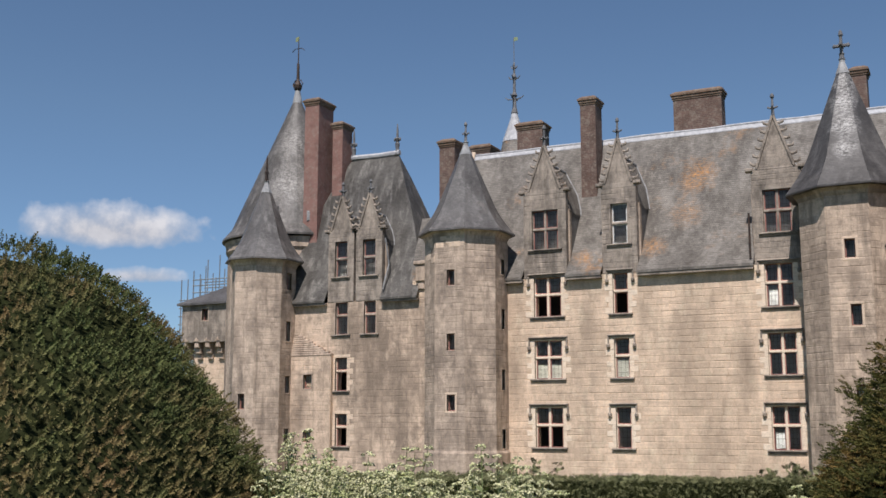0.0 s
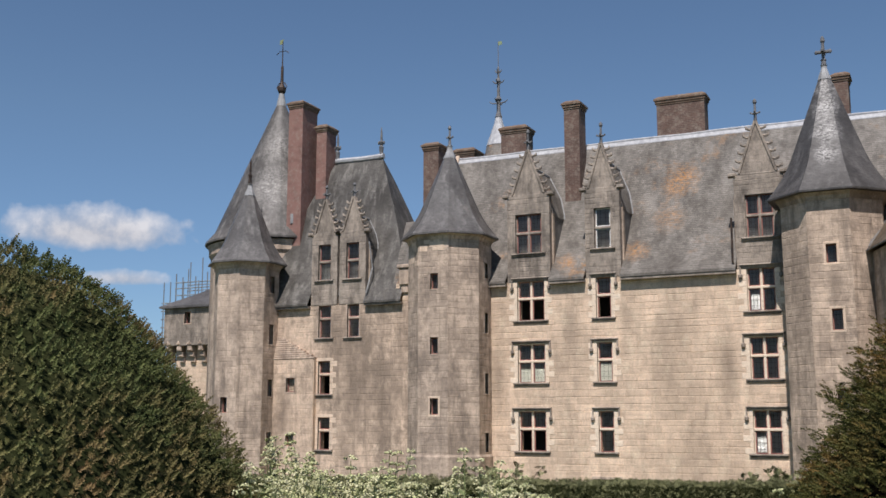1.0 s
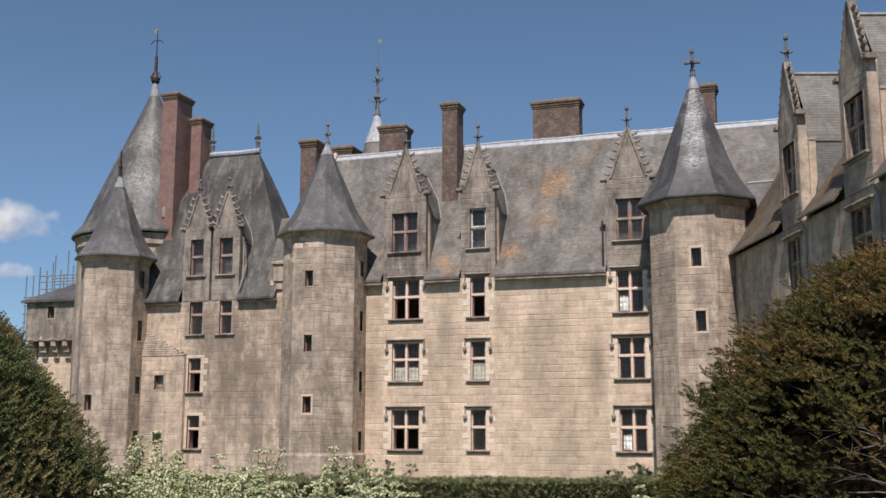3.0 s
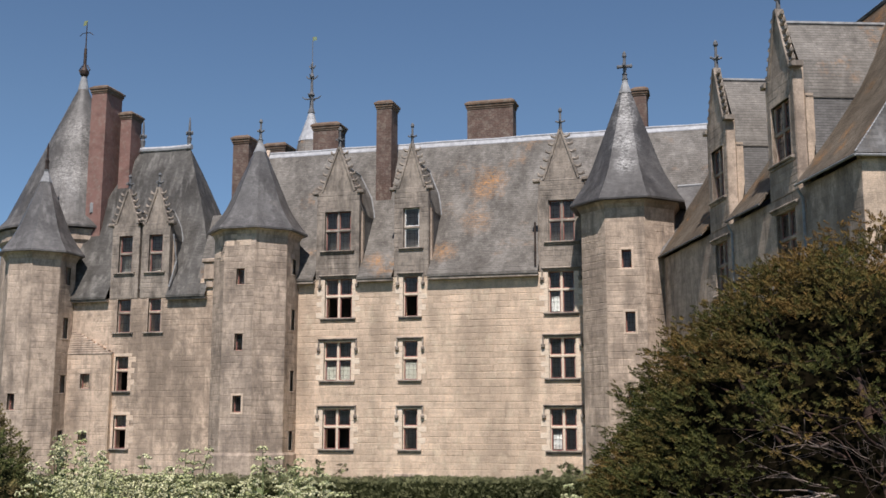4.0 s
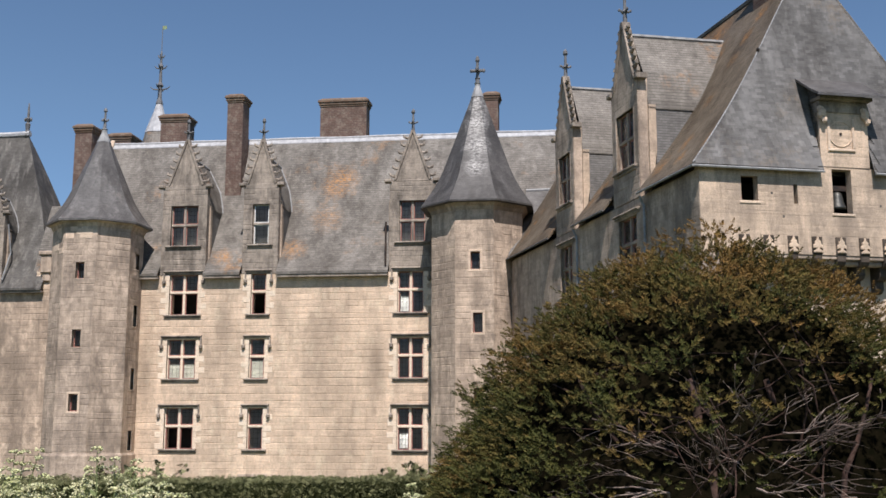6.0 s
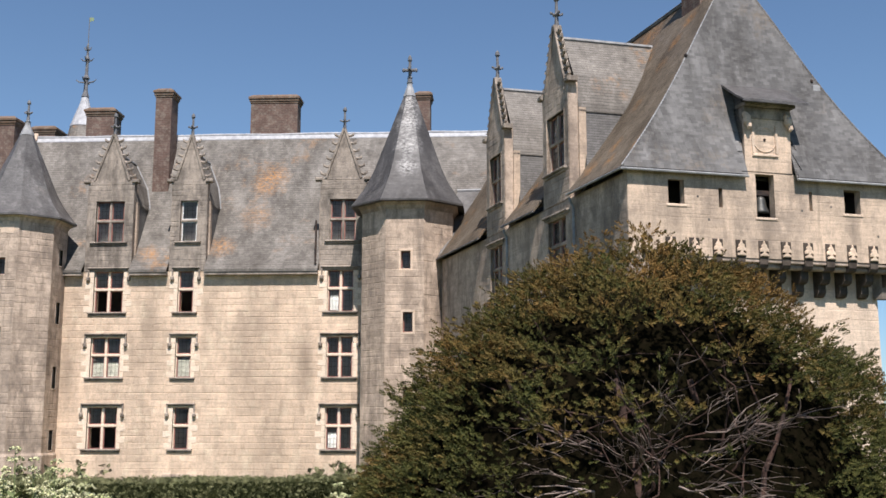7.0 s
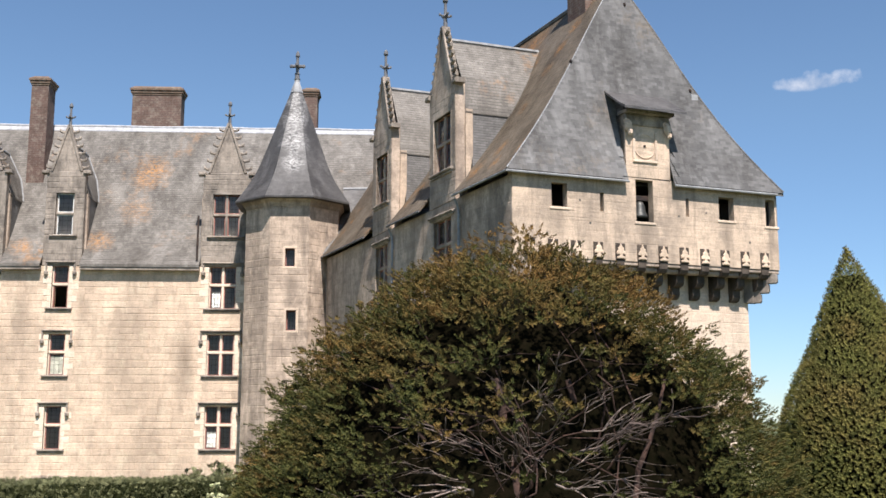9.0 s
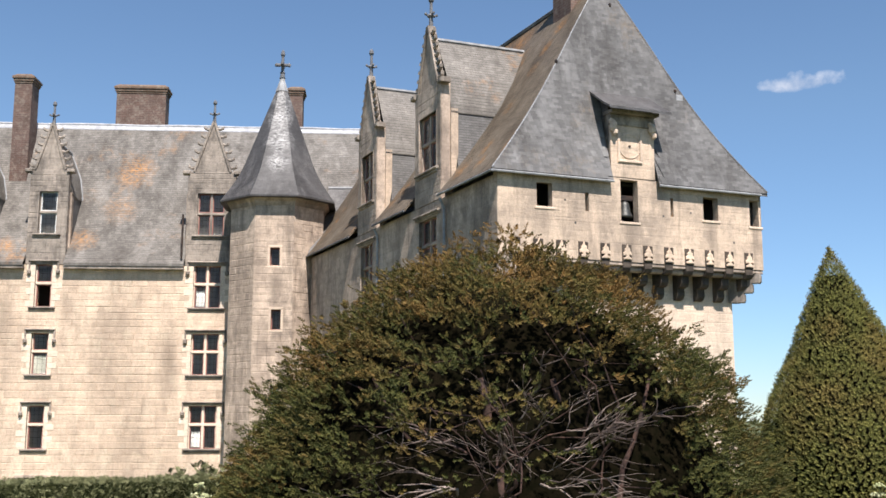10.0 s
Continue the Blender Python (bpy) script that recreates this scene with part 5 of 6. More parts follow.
    part("bell_body", Geo().lathe([(0.30, 8.92), (0.29, 9.0), (0.22, 9.15), (0.19, 9.38), (0.15, 9.5), (0.05, 9.56)], 16, bell_at), BRONZE, bell, smooth=True)
    part("yoke", Geo().box(-0.34, 0.34, -0.08, 0.08, 9.58, 9.76, bell_at).box(-0.05, 0.05, -0.05, 0.05, 9.5, 9.62, bell_at), IRON, bell)


build_wing()


def build_corner_roof():
    b = thing("corner_roof", (-2, FY - 2, 10.2), "small slated lean-to roof filling the corner of the court", "roof", CASTLE)
    part("roof_slope", roof_sheet([[(-3.4, FY - 3.5, 10.3), (-2.9, FY - 1.8, 12.0), (-2.6, FY + 1.8, 14.9)], [(0.2, FY - 4.4, 11.2), (0.6, FY - 1.2, 13.4), (1.0, FY + 1.9, 15.0)]], 0.12), CLEAN_SLATE, b)
    part("ridge_cap", Geo().tube([(-2.6, FY + 1.8, 14.95), (1.0, FY + 1.9, 15.05)], 0.1, 6), LEAD, b)


build_corner_roof()

# ---- planting ----
GREEN = np.random.default_rng(11)


def leaf_mesh(name, points, ways, ups, sizes, template, faces, material):
    """Many small leaves or sprigs in one mesh: the template laid along each way."""
    x = ways / np.linalg.norm(ways, axis=1)[:, None]
    y = np.cross(ups, x)
    y /= np.linalg.norm(y, axis=1)[:, None] + 1e-9
    z = np.cross(x, y)
    t = np.array(template)
    v = points[:, None] + sizes[:, None, None] * (t[None, :, :1] * x[:, None] + t[None, :, 1:2] * y[:, None] + t[None, :, 2:] * z[:, None])
    n, k = len(points), len(t)
    f = np.array(faces)[None] + (np.arange(n) * k)[:, None, None]
    me = bpy.data.meshes.new(name)
    me.vertices.add(n * k)
    me.vertices.foreach_set("co", v.astype(np.float32).ravel())
    f = f.reshape(-1, 4)
    me.loops.add(f.size)
    me.loops.foreach_set("vertex_index", f.ravel().astype(np.int32))
    me.polygons.add(len(f))
    me.polygons.foreach_set("loop_start", np.arange(0, f.size, 4, dtype=np.int32))
    me.materials.append(material)
    me.update(calc_edges=True)
    return me


def sprig(pairs=6, long=0.42, wide=0.10):
    """A feathered twig tip of flat needles."""
    v, f = [], []
    for i in range(pairs):
        a = 0.08 + 0.84 * i / pairs
        l = long * (1 - 0.55 * i / pairs)
        for s in (-1, 1):
            k = len(v)
            dx, dy = 0.62 * l, s * 0.78 * l
            lift = 0.05 * math.sin(i * 2.1 + s)
            v += [(a, 0, 0), (a + dx * 0.5 - wide * 0.5 * 0.78, dy * 0.5 + s * wide * 0.3, lift + 0.03), (a + dx, dy, lift), (a + dx * 0.5 + wide * 0.5 * 0.78, dy * 0.5 - s * wide * 0.3, lift + 0.03)]
            f.append((k, k + 1, k + 2, k + 3))
    k = len(v)
    v += [(0.0, -0.02, -0.01), (0.0, 0.02, -0.01), (1.08, 0.06, 0.02), (1.08, -0.06, 0.02)]
    f.append((k, k + 1, k + 2, k + 3))
    return v, f


def brush(whorls=2, each=5, long=0.55, wide=0.17):
    """A short shoot set all round with needles."""
    v, f = [], []
    for i in range(whorls + 1):
        a, l, open_out = 0.75 * i / whorls, long * (1 - 0.3 * i / whorls), 0.95 - 0.5 * i / whorls
        for j in range(each if i < whorls else 3):
            t = math.tau * (j + 0.5 * i) / (each if i < whorls else 3)
            d = Vector((math.cos(open_out), math.sin(open_out) * math.cos(t), math.sin(open_out) * math.sin(t)))
            e, p, k = Vector((0, -math.sin(t), math.cos(t))) * wide * 0.5, Vector((a, 0, 0)), len(v)
            v += [tuple(p), tuple(p + d * l * 0.55 + e), tuple(p + d * l), tuple(p + d * l * 0.55 - e)]
            f.append((k, k + 1, k + 2, k + 3))
    return v, f


def dome_points(n, radius_at, top, low=0.05):
    """Even points on a solid of revolution, with their outward normals."""
    zs = np.linspace(low, top, 200)
    rs = np.array([radius_at(z) for z in zs])
    slope = np.gradient(rs, zs)
    weight = (rs + 0.05) * np.sqrt(1 + slope ** 2)
    c = np.cumsum(weight) / weight.sum()
    z = np.interp((np.arange(n) + GREEN.random(n)) / n, c, zs)
    r, s = np.interp(z, zs, rs), np.interp(z, zs, slope)
    a = np.arange(n) * 2.399963 + GREEN.normal(size=n) * 0.35 * np.sqrt(1.0 / n) * 8
    p = np.stack([r * np.cos(a), r * np.sin(a), z], 1)
    q = np.stack([np.cos(a), np.sin(a), -s], 1)
    return p, q / np.linalg.norm(q, axis=1)[:, None]


def lumps(p, scale, seed):
    return np.array([noise.noise(Vector((a * scale + seed, b * scale, c * scale))) for a, b, c in p])


def profile(pairs):
    zs, rs = [z for z, _ in pairs], [r for _, r in pairs]
    return lambda z: float(np.interp(z, zs, rs))


def smooth_profile(pairs, n=40):
    """The same outline with its corners rounded off."""
    zs = np.linspace(pairs[0][0], pairs[-1][0], n)
    rs = np.interp(zs, [z for z, _ in pairs], [r for _, r in pairs])
    k = np.array([1, 2, 3, 2, 1]) / 9
    pad = np.concatenate([[rs[0]] * 2, rs, [rs[-1]] * 2])
    rs = np.convolve(pad, k, "valid")
    return lambda z: float(np.interp(z, zs, rs))


def hang(name, data, parent, label):
    ob = new(name, data)
    ob.parent = parent
    ob.matrix_parent_inverse = Matrix.Translation(parent.location).inverted()
    return tagged(ob, label, kind="stuff")


def nubs(name, at, radius_at, top, n, size, material, parent, label, lump=0.05, lump_scale=2.5, seed=0.0, lean=(0, 0), template=None, rise=0.3, deep=0.06):
    """Close-set short shoots over a clipped solid of revolution."""
    c, q = dome_points(n, radius_at, top)
    l = lumps(c, lump_scale, seed) * 0.7 + lumps(c, lump_scale * 3.1, seed + 5) * 0.5
    c = c + q * (l * lump)[:, None] - q * (GREEN.random(n) ** 2 * deep)[:, None]
    c[:, 0] += lean[0] * (top - c[:, 2])
    c[:, 1] += lean[1] * (top - c[:, 2])
    way = q + GREEN.normal(size=q.shape) * 0.38
    way[:, 2] += rise
    v, f = template or brush()
    return hang(name, leaf_mesh(name, c + np.array(at), way, GREEN.normal(size=(n, 3)), size * GREEN.uniform(0.6, 1.35, n), v, f, material), parent, label)


def pads(name, at, radius_at, top, boughs, each, size, material, parent, label, lump=0.2, lump_scale=1.7, seed=0.0, keep=None, inner=0.3, wide=0.13, thick=0.035, low=0.05, template=None):
    """Tiers of shoots: each bough end carries a spreading pad of them."""
    c, q = dome_points(boughs, radius_at, top, low)
    l = lumps(c, lump_scale, seed) * 0.8 + lumps(c, lump_scale * 2.7, seed + 5) * 0.5
    c = c + q * (l * lump)[:, None] - q * (GREEN.random(boughs) ** 1.6 * inner)[:, None]
    if keep is not None:
        ok = keep(c, q)
        c, q = c[ok], q[ok]
    # boughs reach outwards and a little upwards
    out = q * np.array([1, 1, 0.45]) + GREEN.normal(size=q.shape) * 0.22
    out[:, 2] += 0.12
    out /= np.linalg.norm(out, axis=1)[:, None]
    side = np.cross(np.array([0, 0, 1.0]), out)
    side /= np.linalg.norm(side, axis=1)[:, None] + 1e-6
    grow = GREEN.uniform(0.65, 1.35, len(c))
    c, q, out, side, grow = (np.repeat(v, each, axis=0) for v in (c, q, out, side, grow))
    n = len(c)
    u, w = GREEN.normal(size=n), GREEN.uniform(-1.5, 0.45, n)
    p = c + side * (u * wide * grow)[:, None] + out * (w * wide * grow)[:, None]
    p[:, 2] += GREEN.normal(size=n) * thick
    way = out + side * (u * 0.65)[:, None] + GREEN.normal(size=(n, 3)) * 0.25
    up = np.array([0, 0, 1.0]) + q * 0.5 + GREEN.normal(size=(n, 3)) * 0.28
    v, f = template or brush()
    return hang(name, leaf_mesh(name, p + np.array(at), way, up, size * grow * GREEN.uniform(0.7, 1.25, n), v, f, material), parent, label)


def wander(a, b, bend, steps, rng):
    a, b = Vector(a), Vector(b)
    off = Vector((rng.uniform(-1, 1), rng.uniform(-1, 1), rng.uniform(-0.6, 0.8))) * bend
    return [a.lerp(b, i / steps) + off * math.sin(math.pi * i / steps) + Vector((rng.uniform(-1, 1), rng.uniform(-1, 1), rng.uniform(-1, 1))) * bend * 0.12 * (0 < i < steps) for i in range(steps + 1)]


# near-black shells inside the yews stand in for shade between the shoots
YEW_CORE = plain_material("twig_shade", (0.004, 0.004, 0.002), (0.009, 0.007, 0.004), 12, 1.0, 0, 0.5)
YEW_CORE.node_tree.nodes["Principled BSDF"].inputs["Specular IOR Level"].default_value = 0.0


def build_open_yew():
    at = (1.33, 11.0, 0.0)
    b = thing("yew_dome", at, "old yew clipped to a dome, browning, its bare branches showing below", "tree")
    r = smooth_profile([(0.0, 3.15), (0.4, 3.12), (0.85, 2.95), (1.8, 2.52), (2.3, 2.12), (2.65, 1.76), (3.0, 1.32), (3.25, 0.90), (3.42, 0.45), (3.5, 0.0)])

    def keep(p, q):
        # ragged bare patches low on the camera's side, placed to fit the view
        dx, dz = (p[:, 0] - 0.25) / 1.45, (p[:, 2] - 0.80) / 1.55
        bare = 1.05 - np.sqrt(dx ** 2 + dz ** 2) + 0.6 * lumps(p, 1.4, 3.0) + 0.35 * lumps(p, 3.2, 8.0)
        holes = np.where((q[:, 1] < -0.2) & (p[:, 2] < 2.5) & (np.abs(p[:, 0]) < 1.9), 0.02 - lumps(p, 2.2, 12.0) - 0.5 * lumps(p, 4.6, 15.0), 0.0)
        return (p[:, 1] > 0.2) | ((GREEN.random(len(p)) > np.clip(bare * 5.0, 0, 0.96)) & (GREEN.random(len(p)) > np.clip(holes * 5.0, 0, 0.93)))

    shoot = brush(3, 4, 0.46, 0.17)
    pads("crown", at, lambda z: max(0.0, r(z) - 0.12), 3.38, 3300, 11, 0.070, YEW, b, "dark green and rusty yew shoots", lump=0.30, lump_scale=2.2, keep=keep, inner=0.18, seed=2.0, wide=0.085, thick=0.026, template=shoot)
    pads("under_crown", at, lambda z: max(0.0, r(z) - 0.42), 3.05, 700, 7, 0.08, YEW, b, "shaded layer under the outer shoots", lump=0.2, inner=0.25, seed=2.0, wide=0.10, template=shoot, keep=lambda p, q: keep(p, q) & ((p[:, 2] > 2.0) | (np.abs(p[:, 0]) > 1.6)))
    pads("inner_crown", at, lambda z: max(0.0, r(z) * 0.8), 2.4, 120, 8, 0.07, YEW, b, "thin shoots inside the hollow", lump=0.3, inner=0.4, seed=6.0, wide=0.09, template=shoot, keep=lambda p, q: p[:, 1] < -0.6)
    pads("outer_growth", at, lambda z: max(0.0, r(z) - 0.02), 3.42, 120, 3, 0.13, YEW, b, "longer unclipped shoots", lump=0.2, inner=0.08, seed=4.0, wide=0.06, low=0.3, template=brush(6, 4, 0.22, 0.06), keep=lambda p, q: (np.abs(p[:, 0]) > 1.2) | (p[:, 2] > 3.0))
    part("inner_shade", Geo().lathe([(2.86, 0.02), (2.72, 0.8), (2.30, 1.6), (1.78, 2.3), (1.2, 2.8), (0.6, 3.08), (0.1, 3.16)], 26, Matrix.Translation((at[0], at[1] + 0.95, 0)) @ Matrix.Diagonal((1, 0.70, 1, 1))), YEW_CORE, b, "near-black shell added for shade inside the dome", smooth=True)
    rng = random.Random(5)
    tips = []
    for k, (dx, dy, rad, lx, ly) in enumerate(((-0.12, -1.2, 0.085, -0.15, 0.6), (0.16, -1.1, 0.07, 0.3, 0.6), (-0.4, -1.0, 0.04, -0.9, 0.4), (0.5, -1.0, 0.04, 0.9, 0.4))):
        a, c = Vector((at[0] + dx, at[1] + dy, -0.05)), Vector((at[0] + dx + lx, at[1] + dy + ly, 2.0))
        pts = wander(a, c, 0.34, 8, rng)
        part("trunk", Geo().tube(pts, [rad * (1.25 if i == 0 else 1 - 0.075 * i) for i in range(9)], 9), BARK, b, "reddish flaking yew trunk", smooth=True)
        tips += [(pts[i], rad * (1 - 0.08 * i)) for i in range(2, 9)]
    for i in range(30):
        p, rad = rng.choice(tips)
        z = rng.uniform(0.7, 2.9)
        ang = rng.uniform(-2.9, -0.25)
        rr = r(z) * rng.uniform(0.5, 0.72)
        e = Vector((at[0] + rr * math.cos(ang), at[1] + rr * math.sin(ang), z))
        part("limb", Geo().tube(wander(p, e, 0.4, 6, rng), [rad * 0.26 * (1 - 0.13 * j) + 0.003 for j in range(7)], 6), BARK, b, smooth=True)
    # dead, sun-bleached branches reaching out of the bare hollow
    for i in range(84):
        ang, reach = rng.uniform(-2.9, -0.75), rng.uniform(1.0, 2.15)
        z0 = rng.uniform(0.15, 1.75) * (1.15 - 0.35 * abs(math.cos(ang)))
        a = Vector((at[0] + 0.35 * math.cos(ang), at[1] - 1.2 + 0.2 * math.sin(ang), z0 * 0.75 + 0.15))
        e = Vector((at[0] + reach * math.cos(ang), at[1] - 0.55 + reach * 0.85 * math.sin(ang), z0 + rng.uniform(-0.25, 0.3)))
        a = a.lerp(e, rng.uniform(0.1, 0.65))
        rad = rng.choice((0.003, 0.003, 0.003, 0.004, 0.004, 0.005, 0.006, 0.008, 0.013))
        g = Geo()
        pts = wander(a, e, 0.16, 7, rng)
        g.tube(pts, [rad * (1 - 0.11 * j) for j in range(8)], 5)
        for k in range(5):
            o = pts[rng.randrange(2, 7)]
            d = (e - a).normalized() * 0.25 + Vector((rng.uniform(-1, 1), rng.uniform(-0.8, 0.2), rng.uniform(-0.8, 0.8))) * rng.uniform(0.08, 0.30)
            g.tube(wander(o, o + d, 0.05, 4, rng), [rad * 0.6, rad * 0.5, rad * 0.42, rad * 0.34, rad * 0.25], 4)
        part("dead_branch", g, DEAD_WOOD if rng.random() < 0.55 else GREY_TWIG, b, smooth=True)


build_open_yew()


# a dark shell inside clipped dome and hedge, as the shade between leaves
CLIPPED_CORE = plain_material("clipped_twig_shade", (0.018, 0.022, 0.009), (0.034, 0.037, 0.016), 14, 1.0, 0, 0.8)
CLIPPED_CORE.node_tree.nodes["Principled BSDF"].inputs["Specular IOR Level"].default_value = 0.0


def build_dome_yew():
    at = (-7.77, 6.3, 0.0)
    b = thing("clipped_yew_dome", at, "dense yew clipped to a smooth dome, dark green with brownish patches", "tree")
    r = smooth_profile([(0.0, 3.15), (0.5, 3.05), (0.97, 2.86), (1.73, 2.43), (2.39, 1.90), (2.88, 1.38), (3.12, 0.85), (3.23, 0.38), (3.28, 0.0)])
    nubs("crown", at, lambda z: max(0.0, r(z + 0.04) - 0.17), 3.08, 17500, 0.078, CLIPPED, b, "tight clipped yew shoots", lump=0.11, lump_scale=2.4, seed=1.0, deep=0.11, rise=0.12, template=brush(3, 5, 0.40, 0.15))
    nubs("outer_growth", at, lambda z: max(0.0, r(z + 0.04) - 0.14), 3.11, 260, 0.10, CLIPPED, b, "young shoots standing out", lump=0.07, seed=1.0, deep=0.02, rise=0.6, template=brush(4, 5, 0.28, 0.08))
    part("trunk", Geo().tube([(at[0], at[1], -0.05), (at[0] + 0.1, at[1], 1.2), (at[0], at[1] + 0.1, 2.4)], [0.2, 0.15, 0.08], 9), BARK, b, smooth=True)
    part("inner_shade", Geo().lathe([(2.88, 0.05), (2.79, 0.5), (2.61, 0.9), (2.16, 1.7), (1.63, 2.33), (1.09, 2.75), (0.55, 2.93), (0.2, 2.98)], 32, Matrix.Translation(at)), CLIPPED_CORE, b, "dark shell added for shade between the clipped shoots", smooth=True)


build_dome_yew()


def build_cone_yew(x, y, z0, top, radii, n, size, lean):
    b = thing("yew_cone", (x, y, z0), "yew clipped to a tall pointed cone, fresh green", "tree")
    r = smooth_profile(radii)
    nubs("crown", (x, y, z0), lambda z: max(0.0, r(z) - 0.05), top, n, size, CONE_YEW, b, "clipped yew shoots", lump=0.05, lump_scale=2.5, seed=9.0, lean=lean, deep=0.08, rise=0.1)
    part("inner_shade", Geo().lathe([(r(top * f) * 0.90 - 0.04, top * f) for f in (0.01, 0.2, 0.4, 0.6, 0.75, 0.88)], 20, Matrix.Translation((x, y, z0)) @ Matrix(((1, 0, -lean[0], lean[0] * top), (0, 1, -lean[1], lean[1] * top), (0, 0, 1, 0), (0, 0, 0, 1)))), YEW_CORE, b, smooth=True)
    part("trunk", Geo().tube([(x, y, z0 - 0.1), (x, y, z0 + top * 0.8)], [0.16, 0.05], 8), BARK, b)


build_cone_yew(9.72, 21.94, -0.05, 5.3, [(0.0, 2.15), (1.0, 1.98), (2.1, 1.62), (3.15, 1.05), (4.5, 0.42), (5.1, 0.14), (5.3, 0.0)], 17000, 0.085, (0.08, -0.02))


def build_hedge():
    b = thing("box_hedge", (-4, 15.6, 0), "low clipped box hedge along the garden edge", "hedge")
    n = 42000
    u = GREEN.uniform(-15, 9, n)
    face = GREEN.random(n)
    d = np.where(face < 0.5, -0.45, GREEN.uniform(-0.45, 0.75, n))
    h = np.where(face < 0.5, GREEN.uniform(0.1, 0.76, n), 0.76)
    p = np.stack([u * 0.966 - 4.0, 15.5 + u * 0.258 + d, h], 1)
    p[:, 2] += lumps(p, 0.9, 2.0) * 0.06 + lumps(p, 5.0, 4.0) * 0.04 - 0.01
    p[:, 1] += lumps(p, 1.5, 7.0) * 0.08
    q = np.where((face < 0.5)[:, None], np.array([[0.1, -1, 0.3]]), np.array([[0, -0.2, 1]])) + GREEN.normal(size=(n, 3)) * 0.6
    ob = new("foliage", leaf_mesh("foliage", p, q, GREEN.normal(size=(n, 3)), GREEN.uniform(0.03, 0.065, n), *sprig(3, 0.9, 0.14), BOX_LEAF))
    ob.parent, ob.matrix_parent_inverse = b, Matrix.Translation(b.location).inverted()
    tagged(ob, "small glossy box leaves", kind="stuff")
    m = pose(-4, 15.5, 0, 0, 0, math.degrees(math.atan2(0.258, 0.966)))
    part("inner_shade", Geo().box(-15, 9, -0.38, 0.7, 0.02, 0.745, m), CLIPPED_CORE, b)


build_hedge()


def valerian(x, y, z, high, rng, heads):
    """One valerian: stalks, paired leaves, and dense pointed flower heads made of tiny florets."""
    b = thing("valerian", (x, y, z), "white valerian in flower with grey-green stalks", "flower", "white valerian in the border")
    stalk, petals, leaf = Geo(), [], Geo()
    for k in range(heads):
        h = high * rng.uniform(0.72, 1.0)
        lx, ly = rng.uniform(-0.16, 0.16), rng.uniform(-0.16, 0.16)
        pts = [Vector((x + lx * f * f, y + ly * f * f, z + h * f)) for f in (0, 0.3, 0.6, 0.85, 1.0)]
        stalk.tube(pts, [0.007, 0.006, 0.005, 0.004, 0.003], 4)
        for f in (0.25, 0.4, 0.5, 0.6, 0.7, 0.8):
            c = Vector((x + lx * f * f, y + ly * f * f, z + h * f))
            t = rng.uniform(0, math.tau)
            for s in (1, -1):
                d, e = Vector((math.cos(t) * s, math.sin(t) * s, 0.5)), Vector((-math.sin(t), math.cos(t), 0))
                l = 0.21 * (1.25 - f)
                leaf.add([c, c + d * l * 0.5 + e * l * 0.22, c + d * l, c + d * l * 0.5 - e * l * 0.22], [(0, 1, 2, 3)])
        top = pts[-1]
        heads_at = [(top.x, top.y, top.z, 0.046)]
        for i in range(rng.choice((1, 2, 2, 3))):
            t, down = rng.uniform(0, math.tau), 0.065 * (i + 1)
            for s in (1, -1):
                heads_at.append((top.x + s * math.cos(t) * (0.035 + 0.012 * i), top.y + s * math.sin(t) * (0.035 + 0.012 * i), top.z - down + rng.uniform(-0.015, 0.015), 0.036))
        for hx, hy, hz, rr in heads_at:
            for j in range(int(480 * rr)):
                t, q = rng.uniform(0, math.tau), rr * math.sqrt(rng.random())
                petals.append((hx + q * math.cos(t), hy + q * math.sin(t), hz + 0.75 * math.sqrt(max(0.0, rr * rr - q * q)) + rng.uniform(-0.008, 0.006)))
    part("stem", stalk, STALK, b, kind="stuff")
    part("foliage", leaf, STALK, b, kind="stuff")
    p = np.array(petals)
    n = len(p)
    v = [(-0.5, 0, 0), (0, -0.5, 0.15), (0.5, 0, 0), (0, 0.5, 0.15), (0, 0, 0.55), (0, 0, -0.4)]
    f = [(0, 1, 4, 3), (1, 2, 3, 4), (0, 3, 5, 1), (1, 5, 3, 2)]
    ob = new("blossom", leaf_mesh("blossom", p, GREEN.normal(size=(n, 3)), GREEN.normal(size=(n, 3)), GREEN.uniform(0.013, 0.024, n), v, f, PETAL))
    ob.parent, ob.matrix_parent_inverse = b, Matrix.Translation(b.location).inverted()
    tagged(ob, "cream-white clustered florets", kind="stuff")


def build_flowers():
    rng = random.Random(21)
    # a thick border running in front of the hedge
    for i in range(118):
        f = rng.random() ** 0.9
        a = radians(35.3 - 14.2 * f)
        d = rng.uniform(7.2, 9.4)
        high = rng.uniform(0.98, 1.22) - 0.02 * (d - 8) + (rng.uniform(0.12, 0.26) if rng.random() < 0.3 else 0) + (0.33 * max(0.0, 1 - f * 5))
        valerian(-d * math.sin(a), d * math.cos(a), 0.0, high, rng, rng.choice((2, 3, 3, 4)))
    for ang, d, high in ((22.3, 7.6, 1.02), (21.4, 7.9, 1.0), (9.0, 8.2, 1.06), (8.4, 8.4, 1.1), (10.3, 8.0, 1.0), (7.6, 8.6, 0.98), (-26.2, 8.5, 1.2), (-27.3, 8.3, 1.12), (-25.2, 8.8, 1.0), (-28.3, 8.6, 1.2)):
        valerian(-d * math.sin(radians(ang)), d * math.cos(radians(ang)), 0.0, high, rng, 3)


build_flowers()


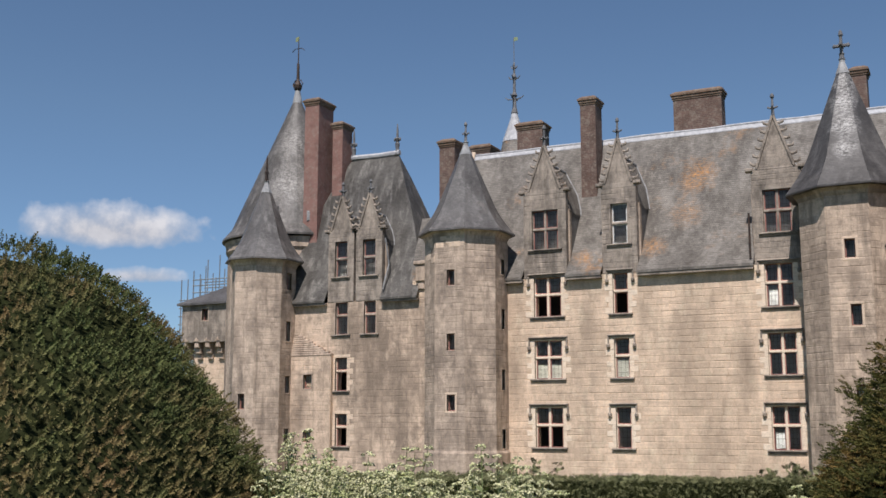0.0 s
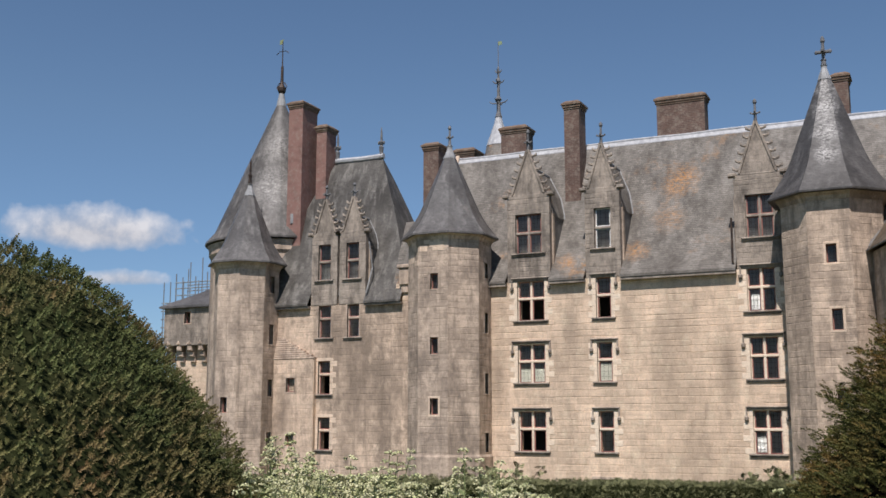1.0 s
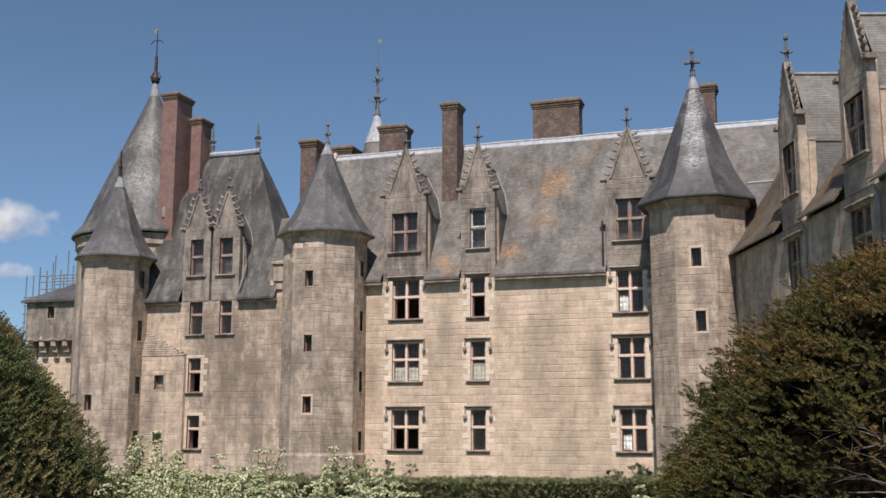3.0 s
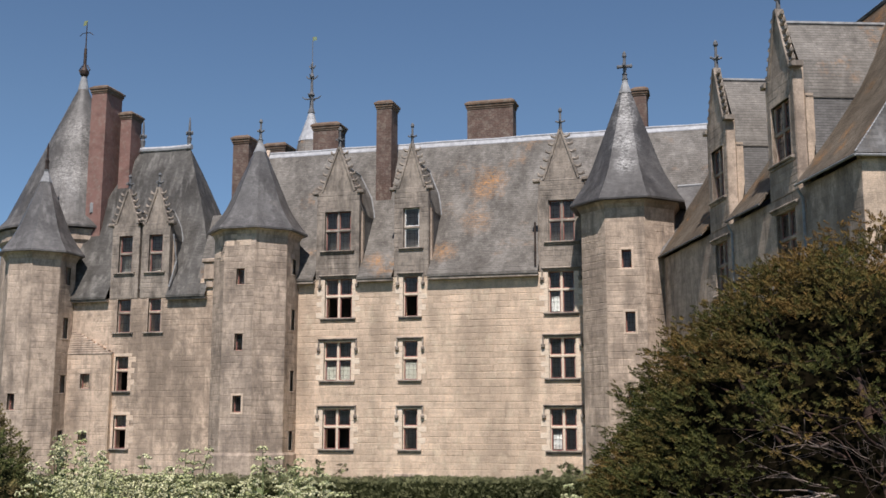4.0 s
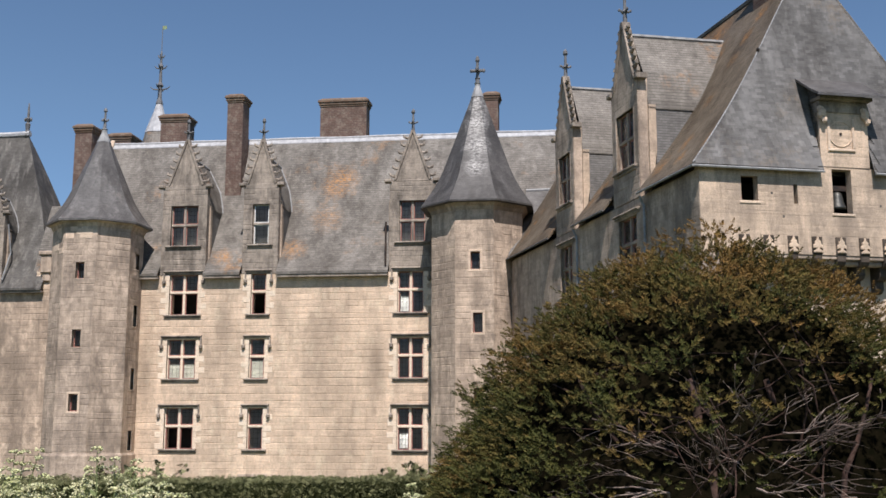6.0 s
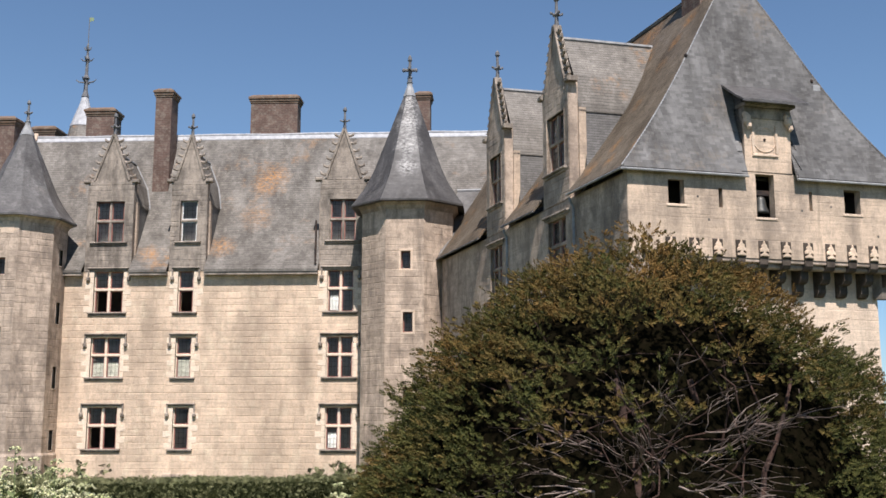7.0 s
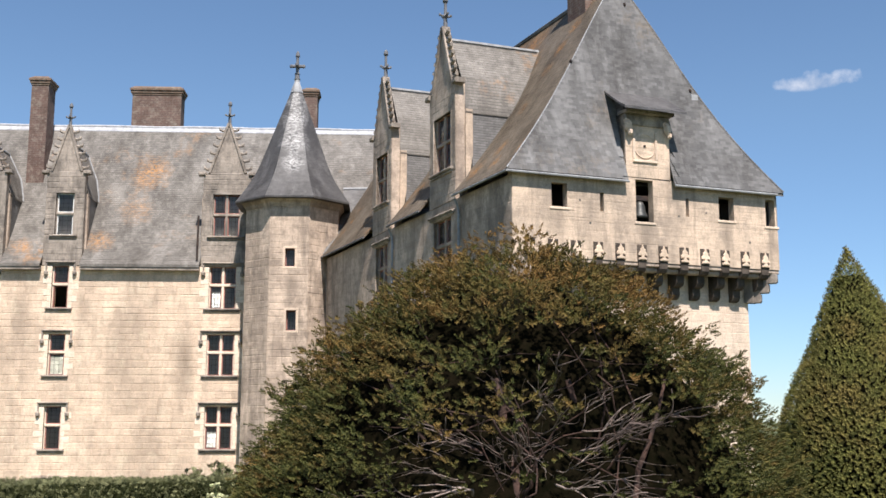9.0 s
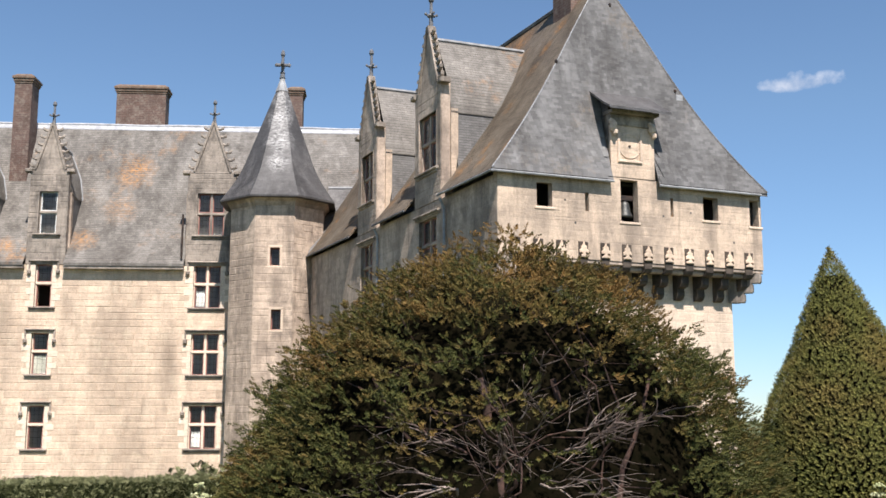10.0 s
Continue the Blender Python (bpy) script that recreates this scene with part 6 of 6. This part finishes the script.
def build_shrubs():
    """Loose twiggy shrubs rising over the hedge."""
    rng = random.Random(3)
    for ang, d, high, wide in ((22.3, 17.2, 0.98, 0.55), (24.0, 17.4, 0.9, 0.35), (7.6, 17.0, 1.0, 0.45), (9.3, 17.0, 0.9, 0.4)):
        x, y = -d * math.sin(radians(ang)), d * math.cos(radians(ang))
        b = thing("loose_shrub", (x, y, 0), "loose dark green shrub rising behind the box hedge", "shrub")
        g, ps, ws = Geo(), [], []
        for i in range(14):
            e = Vector((x + rng.uniform(-wide, wide), y + rng.uniform(-wide, wide), high * rng.uniform(0.7, 1.0)))
            pts = wander((x, y, 0), e, 0.1, 5, rng)
            g.tube(pts, [0.012, 0.01, 0.008, 0.007, 0.005, 0.003], 4)
            for j in range(26):
                k = rng.uniform(2, 5)
                q = pts[int(k)].lerp(pts[min(5, int(k) + 1)], k % 1)
                ps.append(tuple(q + Vector((rng.uniform(-1, 1), rng.uniform(-1, 1), rng.uniform(-1, 1))) * 0.05))
                ws.append((rng.uniform(-1, 1), rng.uniform(-1, 1), rng.uniform(-0.2, 1)))
        part("twigs", g, BARK, b)
        n = len(ps)
        ob = new("foliage", leaf_mesh("foliage", np.array(ps), np.array(ws), GREEN.normal(size=(n, 3)), GREEN.uniform(0.06, 0.12, n), *sprig(3, 0.6, 0.3), BOX_LEAF))
        ob.parent, ob.matrix_parent_inverse = b, Matrix.Translation(b.location).inverted()
        tagged(ob, kind="stuff")


build_shrubs()


# ---- clouds, far beyond the place ----
def cloud(name, at, wide, high, seed, cut):
    d = Vector((at[0], at[1], 0)).normalized()
    me = mesh_of(name, Geo().add([(-wide * 1.6, 0, -high * 1.6), (wide * 1.6, 0, -high * 1.6), (wide * 1.6, 0, high * 1.6), (-wide * 1.6, 0, high * 1.6)], [(0, 1, 2, 3)]), cloud_material(name, seed, cut, wide, high))
    ob = new(name, me)
    ob.matrix_basis = turned(at[0], at[1], math.degrees(math.atan2(-d.x, d.y)), at[2])
    ob.visible_shadow = False
    tagged(ob, "small white fair-weather cloud in a blue sky", "cloud", kind="structure")


cloud("backdrop", (-1034, 1084, 258), 128, 44, 3.0, 0.1)
cloud("backdrop", (-1006, 1112, 196), 62, 17, 8.0, 0.2)
cloud("backdrop", (583, 1381, 460), 74, 26, 5.0, 0.6)

# ---- single facing stones of the long wall ----
for q in STONES[:320]:
    single_stone(*q)
rest = Geo()
for m, q, stone, wall in STONES[320:]:
    rest.block(q[0], q[1], -RNG.uniform(0.014, 0.020), 0.03, q[2], q[3], RNG.uniform(0.015, 0.040), m, 0.01, RNG.uniform(0.008, 0.026))
if rest.v:
    part("stone_facing", rest, STONE, STONES[0][3], kind="stuff")
